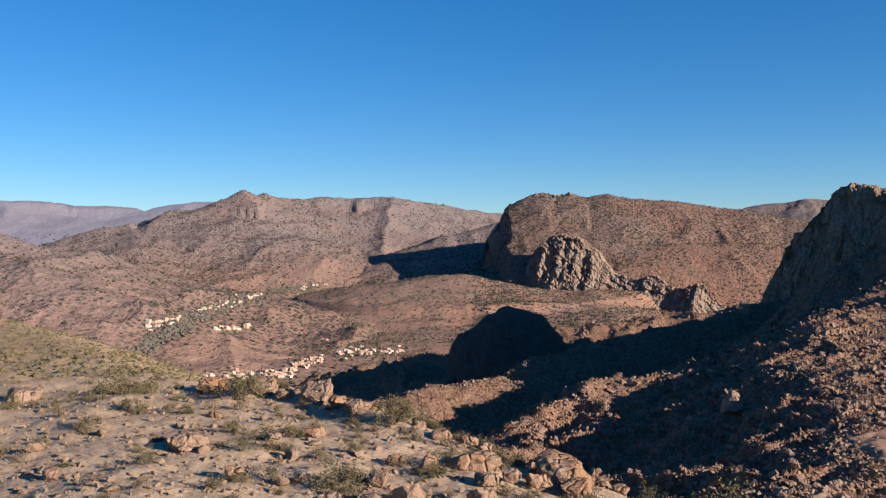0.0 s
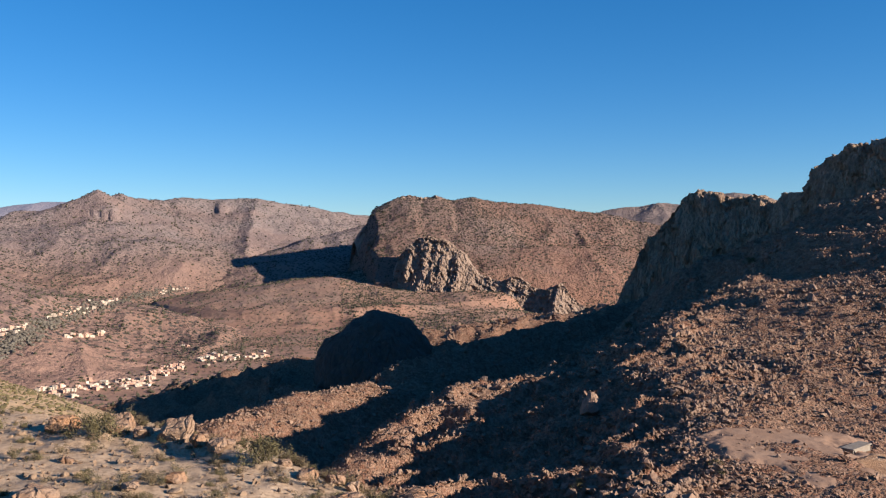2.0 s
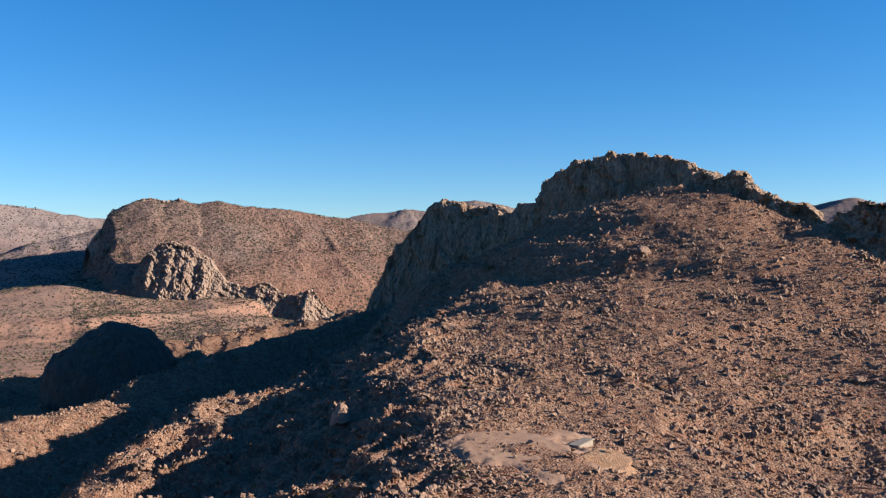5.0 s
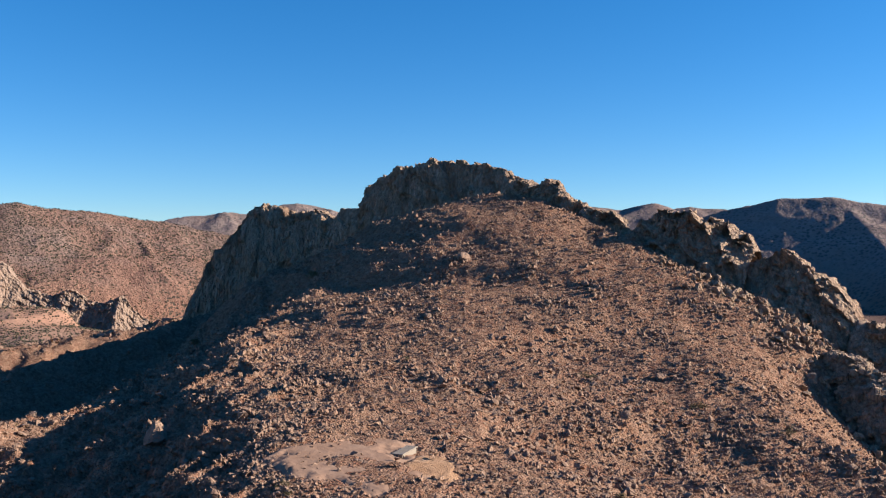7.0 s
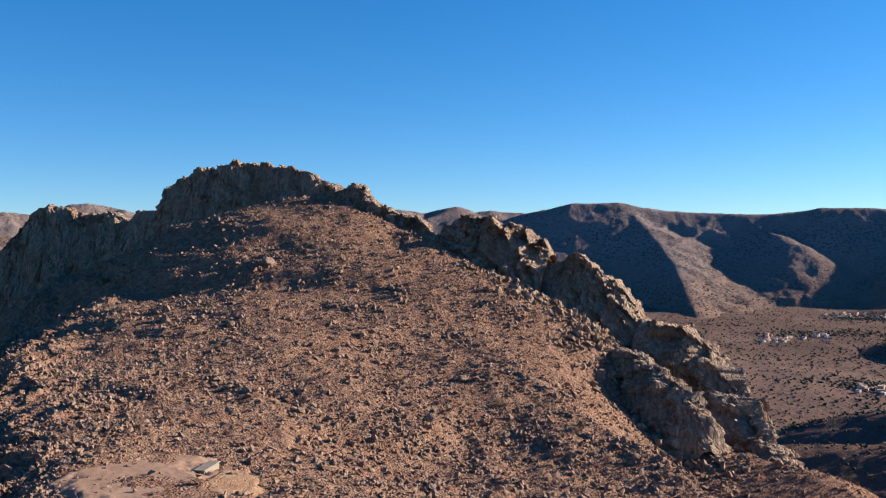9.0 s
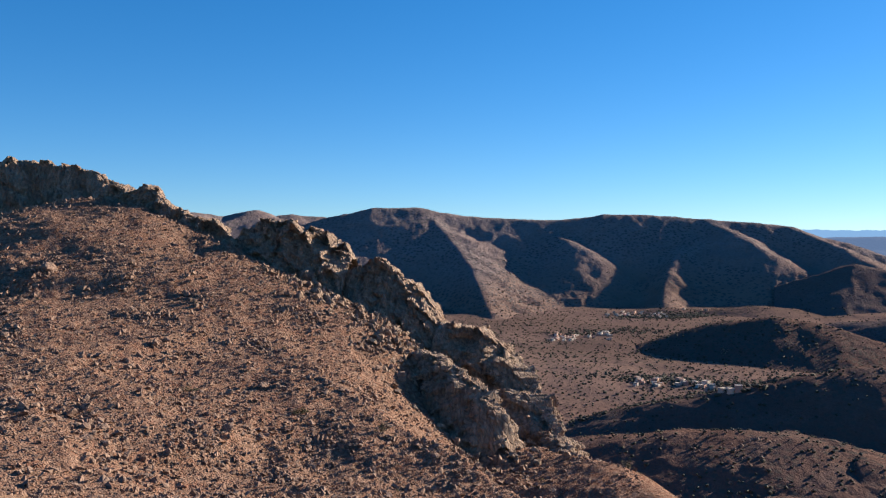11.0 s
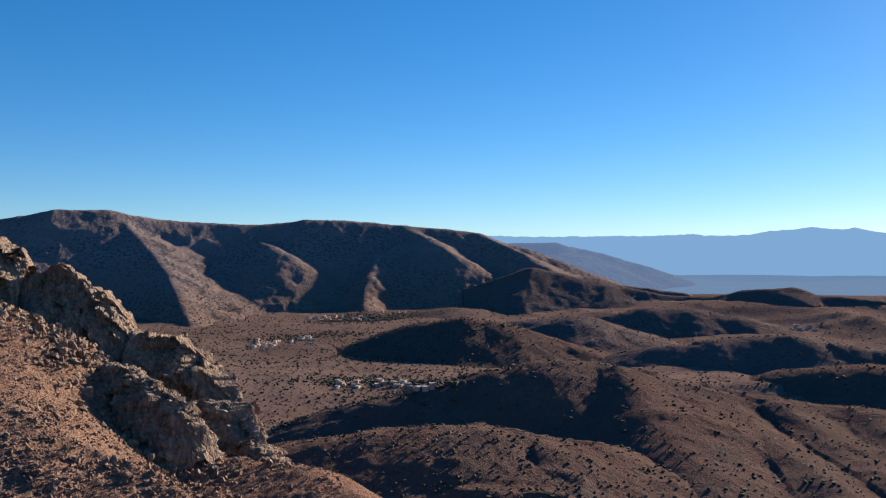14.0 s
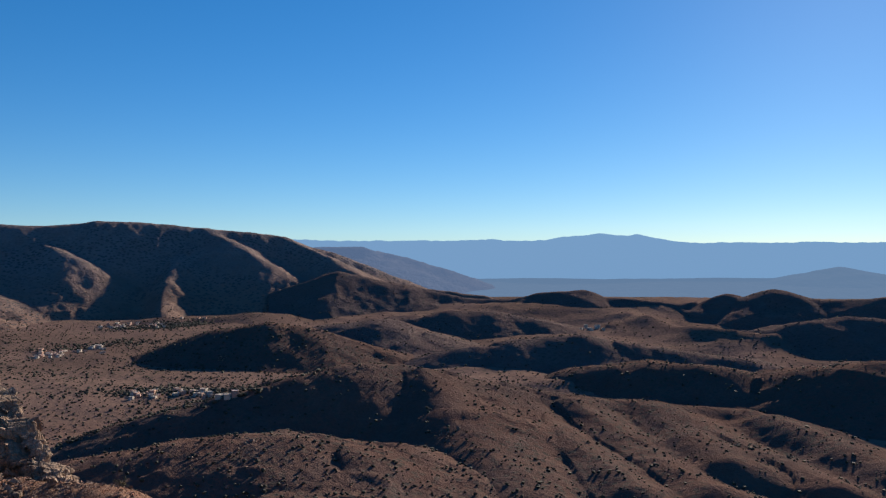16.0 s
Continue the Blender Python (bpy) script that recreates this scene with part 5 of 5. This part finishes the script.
for _ in range(240):
    h, d = rng.uniform(-30, 10), 23 * (58 / 23) ** rng.random()
    d = min(d, 44.0 - 0.75 * (h + 14)) if h > -14 else d
    kind = int(rng.choice([1, 2, 3, 4, 4, 3]))
    shrub(kind, h, d, 0.4 + 0.5 * rng.random() ** 2, rng.uniform(0, 360), "low grey-green shrub on the gravel" if kind < 3 else "dry brown cushion scrub on the gravel", "shrubs on the knoll", 0.8)
for _ in range(55):
    h, d = rng.uniform(6, 74), 110 * (380 / 110) ** rng.random()
    kind = int(rng.choice([0, 1, 2, 2]))
    shrub(kind, h, d, 0.9 + 1.4 * rng.random() ** 2, rng.uniform(0, 360), "dull green shrub among hillside stones", "shrubs on the hillside", 0.9)
for kind, heading, distance, size, high in ((0, 7.9, 262, 5.0, 1.1), (2, 58.9, 232, 3.4, 1.1), (0, 28.4, 395, 5.5, 0.9), (1, 46.5, 250, 5.0, 0.5), (2, 11.5, 285, 5.0, 1.0), (0, 72.2, 318, 6.0, 0.8), (1, 73.6, 303, 6.0, 0.7),
                                            (2, 75.0, 285, 4.5, 0.8), (0, 71.4, 310, 4.0, 0.9), (1, 53.5, 240, 4.5, 0.6), (0, 21.0, 430, 5.0, 1.0)):
    shrub(kind, heading, distance, size, heading * 31, "dark green bushy tree among the rocks", "shrubs on the hillside", high)


# ---- scrub of the valleys and far slopes ----
def clump(seed):
    rng = np.random.default_rng(seed)
    bm = bmesh.new()
    bmesh.ops.create_icosphere(bm, subdivisions=1, radius=0.5)
    P = np.array([v.co[:] for v in bm.verts])
    F = np.array([[v.index for v in f.verts] for f in bm.faces])
    bm.free()
    P *= rng.uniform(0.6, 1.25, (len(P), 1))
    P[:, 2] = P[:, 2] * 0.75 + 0.12
    return P, F


CLUMPS = [clump(k) for k in range(6)]


def scrub(name, n, h0, h1, r0, r1, lo, hi, label, seed, level=-0.3, scale=180, power=1.0, leaf="far_scrub"):
    x, y, rng = spread(n, h0, h1, r0, r1, seed, power)
    keep = clumped(x, y, scale, level, 80 + seed) | (rng.random(n) < 0.3)
    x, y = x[keep], y[keep]
    strew(name, x, y, lo + (hi - lo) * rng.random(len(x)) ** 2.5, CLUMPS, M[leaf], label, "scrub", 0.3, None, False, seed)


scrub("valley_scrub", 14000, -30, 24, 850, 3000, 2.2, 6.5, "dark scrub and small trees dotting the red valley", 1)
scrub("hill_scrub", 6500, 58, 124, 480, 1400, 1.8, 4.6, "small dark scrub dotting the brown hills", 6)
scrub("valley_scrub", 7000, 58, 124, 1300, 3000, 2.0, 5.5, "dark scrub dotting the valley and brown hills", 2)
scrub("mountain_scrub", 17000, 2, 24, 1700, 2750, 2.4, 5.2, "dark scrub dotting the reddish mountain", 8, -0.5)
scrub("mountain_scrub", 9000, -34, 5, 2300, 3750, 3.5, 8.0, "dark scrub dotting the far mountain", 9, -0.5)
scrub("fan_scrub", 8000, -8, 20, 1350, 2250, 2.0, 4.5, "dense dark scrub on the alluvial fan", 5, 0.05, 160)
scrub("khaki_scrub", 5200, -34, -14, 60, 210, 0.15, 0.62, "low dull scrub speckling the khaki slope", 3, -0.6, 20, 1.0, "scrub")
scrub("field_scrub", 7000, 60, 88, 1000, 2700, 2.2, 6.0, "scrub and trees dotting the fields", 7)
scrub("river_trees", 1500, -19, -9, 1500, 2500, 3.5, 8.0, "grey-green trees along the dry river bed", 4, 0.12, 90)


def grove(n, h0, dip0, h1, dip1, thick, label, seed, leaf="far_scrub", large=5.0):
    """Trees in a band between two lines of sight."""
    rng = np.random.default_rng(seed)
    x, y = [], []
    for q in np.linspace(0, 1, 24):
        p, d = meet(h0 + (h1 - h0) * q, dip0 + (dip1 - dip0) * q)
        x.append(p.x + rng.normal(0, thick, n // 24))
        y.append(p.y + rng.normal(0, thick, n // 24))
    x, y = np.concatenate(x), np.concatenate(y)
    strew("grove", x, y, 3.0 + large * rng.random(len(x)) ** 2, CLUMPS, M[leaf], label, "trees", 0.3, None, False, seed)


for k, (h0, d0, h1, d1) in enumerate(((-19.3, 7.25, -17.6, 6.1), (-17.6, 6.1, -15.9, 5.1), (-15.9, 5.1, -13.4, 4.25), (-13.4, 4.25, -10.6, 3.6), (-10.6, 3.6, -8.4, 3.25))):
    grove(360, h0, d0, h1, d1, 11.0, "grey-green trees along the dry river bed", 41 + k, "river_scrub", 4.0)
grove(900, 75.0, 4.2, 79.5, 4.0, 34.0, "dark trees round the houses under the plateau", 31)
grove(500, 75.5, 8.0, 82.0, 8.3, 22.0, "dark trees beside the houses at the hill foot", 32)
grove(400, 70.5, 5.3, 76.5, 5.0, 30.0, "dark trees along the field village", 33)


# ---- houses ----
def house_kit(wide, deep, high, material, annex, seed):
    rng = np.random.default_rng(seed)
    e = new("house")
    bm = box(bmesh.new(), -wide / 2, wide / 2, -deep / 2, deep / 2, -2.5, high)
    wall = part("wall", bm, material, e)
    bm = bmesh.new()                                           # parapet round the flat roof
    for x0, x1, y0, y1 in ((-wide / 2 - 0.1, wide / 2 + 0.1, -deep / 2 - 0.1, -deep / 2 + 0.25), (-wide / 2 - 0.1, wide / 2 + 0.1, deep / 2 - 0.25, deep / 2 + 0.1),
                           (-wide / 2 - 0.1, -wide / 2 + 0.25, -deep / 2 + 0.25, deep / 2 - 0.25), (wide / 2 - 0.25, wide / 2 + 0.1, -deep / 2 + 0.25, deep / 2 - 0.25)):
        box(bm, x0, x1, y0, y1, high - 0.15, high + 0.7)
    part("parapet", bm, material, e)
    part("roof", box(bmesh.new(), -wide / 2 + 0.25, wide / 2 - 0.25, -deep / 2 + 0.25, deep / 2 - 0.25, high, high + 0.12), M["roof"], e)
    for side in (-1, 1):
        part("door", box(bmesh.new(), -0.6, 0.6, side * deep / 2 - 0.06, side * deep / 2 + 0.06, 0, 2.2), M["opening"], e)
        for x in (-wide * 0.32, wide * 0.32):
            for z in ((1.1,) if high < 4.5 else (1.1, 4.1)):
                part("window", box(bmesh.new(), x - 0.55, x + 0.55, side * deep / 2 - 0.06, side * deep / 2 + 0.06, z, z + 1.2), M["opening"], e)
    if annex:
        part("annex", box(bmesh.new(), wide / 2, wide / 2 + wide * 0.5, -deep * 0.4, deep * 0.35, -2.5, high * 0.6), material, e)
    return e


KITS = [house_kit(9, 7, 3.3, M["wall_pale"], True, 1), house_kit(11, 8, 6.4, M["wall_pink"], False, 2), house_kit(8, 7, 3.4, M["wall_white"], True, 3),
        house_kit(13, 8, 3.6, M["wall_pale"], False, 4), house_kit(10, 9, 6.2, M["wall_pale"], True, 5), house_kit(9, 8, 3.5, M["wall_pink"], True, 6)]
KIT_LABEL = ["low pale rendered house with a side annex", "two-storey pink rendered house with a flat roof", "whitewashed low house with a side annex",
             "long low pale house with a flat roof", "two-storey pale house with a side annex", "low pink rendered house with a side annex"]
used = [0] * len(KITS)


def village(n, h0, dip0, h1, dip1, thick, group, seed, pinks=0.3, large=0.58, facing=None):
    """Houses along a line between two lines of sight, some scattered to its sides."""
    rng = np.random.default_rng(seed)
    for _ in range(n):
        q = rng.random()
        p, d = meet(h0 + (h1 - h0) * q + rng.normal(0, 0.12), dip0 + (dip1 - dip0) * q + rng.normal(0, thick))
        k = int(rng.choice([1, 5])) if rng.random() < pinks else int(rng.choice([0, 2, 3, 4]))
        m = Matrix.Translation(p) @ Matrix.Rotation(rng.uniform(0, math.pi) if facing is None else rng.normal(-radians(facing), 0.3), 4, "Z")
        size = large * rng.uniform(0.75, 1.25)
        ob = KITS[k]
        if used[k]:
            ob = copy_thing(ob, m)
        else:
            ob.matrix_basis = m
        ob.scale = (size, size, size)
        used[k] += 1
        tagged(ob, KIT_LABEL[k], "house", group)


village(76, -16.6, 9.25, -9.8, 8.9, 0.17, "houses of the lower village", 1)
village(30, -9.9, 8.6, -8.0, 8.1, 0.16, "houses of the lower village", 2, 0.8)
village(44, -7.0, 7.55, -2.7, 7.6, 0.14, "houses of the roadside hamlet", 3)
village(22, -15.0, 6.05, -12.7, 5.85, 0.07, "houses of the middle hamlet", 4, 0.2)
village(26, -19.0, 5.7, -17.0, 5.4, 0.16, "houses by the river bed", 5, 0.2)
village(42, -16.0, 4.8, -11.8, 3.8, 0.14, "houses by the upper river bed", 6, 0.2)
village(12, -9.5, 3.4, -7.4, 3.2, 0.08, "houses at the valley head", 7, 0.2)
village(2, -7.9, 6.8, -7.7, 6.8, 0.02, "houses of the roadside hamlet", 8)
village(42, 73.6, 4.0, 77.6, 4.1, 0.10, "houses under the plateau", 9, 0.45, 0.78, 185)
village(4, 78.3, 3.7, 80.2, 3.75, 0.05, "houses under the plateau", 10, 0.3, 0.78, 185)
village(42, 69.8, 5.6, 74.2, 5.35, 0.12, "houses of the field village", 11, 0.45, 0.78, 185)
village(38, 75.2, 8.2, 82.3, 8.45, 0.12, "houses at the foot of the hill", 12, 0.35, 0.78, 185)
village(6, 104.6, 4.55, 106.6, 4.55, 0.08, "houses below the pass", 13, 0.0, 1.2, 200)
for k, ob in enumerate(KITS):
    if used[k] == 0:
        for o in (ob, *ob.children_recursive):
            bpy.data.objects.remove(o)


# ---- terrace, spoil bank and cistern on the hillside ----
def patch(name, heading, distance, wide, deep, material, label, lift, seed):
    """Worked earth laid over the slope, with an uneven outline."""
    cx, cy, _ = at(heading, distance, 0)
    ax, ay = math.cos(radians(heading)), -math.sin(radians(heading))

    q = np.random.default_rng(seed).uniform(-0.7, 0.7, (2, 300))
    px, py = cx + q[0] * wide * ax - q[1] * deep * ay, cy + q[0] * wide * ay + q[1] * deep * ax
    bed = np.linalg.lstsq(np.stack([px - cx, py - cy, np.ones(300)], -1), ground_z(px, py), rcond=None)[0]

    def zfun(X, Y):
        u, v = ((X - cx) * ax + (Y - cy) * ay) / wide, (-(X - cx) * ay + (Y - cy) * ax) / deep
        m = 1 - np.sqrt(u * u + v * v) + 0.22 * fbm(X / 6.0, Y / 5.0, None, 4, seed)
        flat = bed[0] * (X - cx) + bed[1] * (Y - cy) + bed[2] + 0.06 * fbm(X / 2.0, Y / 2.0, None, 4, seed + 1)
        k = np.clip(m * 2.5, 0, 1)
        return (ground_z(X.ravel(), Y.ravel()).reshape(X.shape) - 0.5) * (1 - k) + (flat + lift) * k
    w = math.degrees(wide / distance) * 1.4
    ob = sheet(name, zfun, np.arange(heading - w, heading + w, 0.09), np.arange(distance - deep * 1.4, distance + deep * 1.4, 0.35), material)
    return tagged(ob, label, "earth bank", kind="structure")


patch("levelled_terrace", 30.8, 149, 15, 21, M["terrace"], "bare levelled earth terrace on the hillside", 0.14, 61)
patch("spoil_bank", 36.2, 147, 6, 11, M["spoil"], "loose orange earth bank below the cistern", 0.3, 62)
c = new("cistern")
part("wall", box(bmesh.new(), -3.2, 3.2, -0.9, 0.9, -1.2, 0.55, 0.05), M["concrete"], c)
part("roof_slab", box(bmesh.new(), -3.5, 3.4, -1.1, 1.1, 0.553, 0.8, 0.05), M["concrete"], c, "pale concrete roof slab")
part("hatch", box(bmesh.new(), -3.26, -3.18, -0.4, 0.4, 0.0, 0.45), M["opening"], c, "dark open hatch")
p = spot(34.5, 156, 0.0)
c.matrix_basis = Matrix.Translation(p) @ Matrix.Rotation(radians(32), 4, "Z")
tagged(c, "low concrete cistern with a flat roof slab", "cistern")
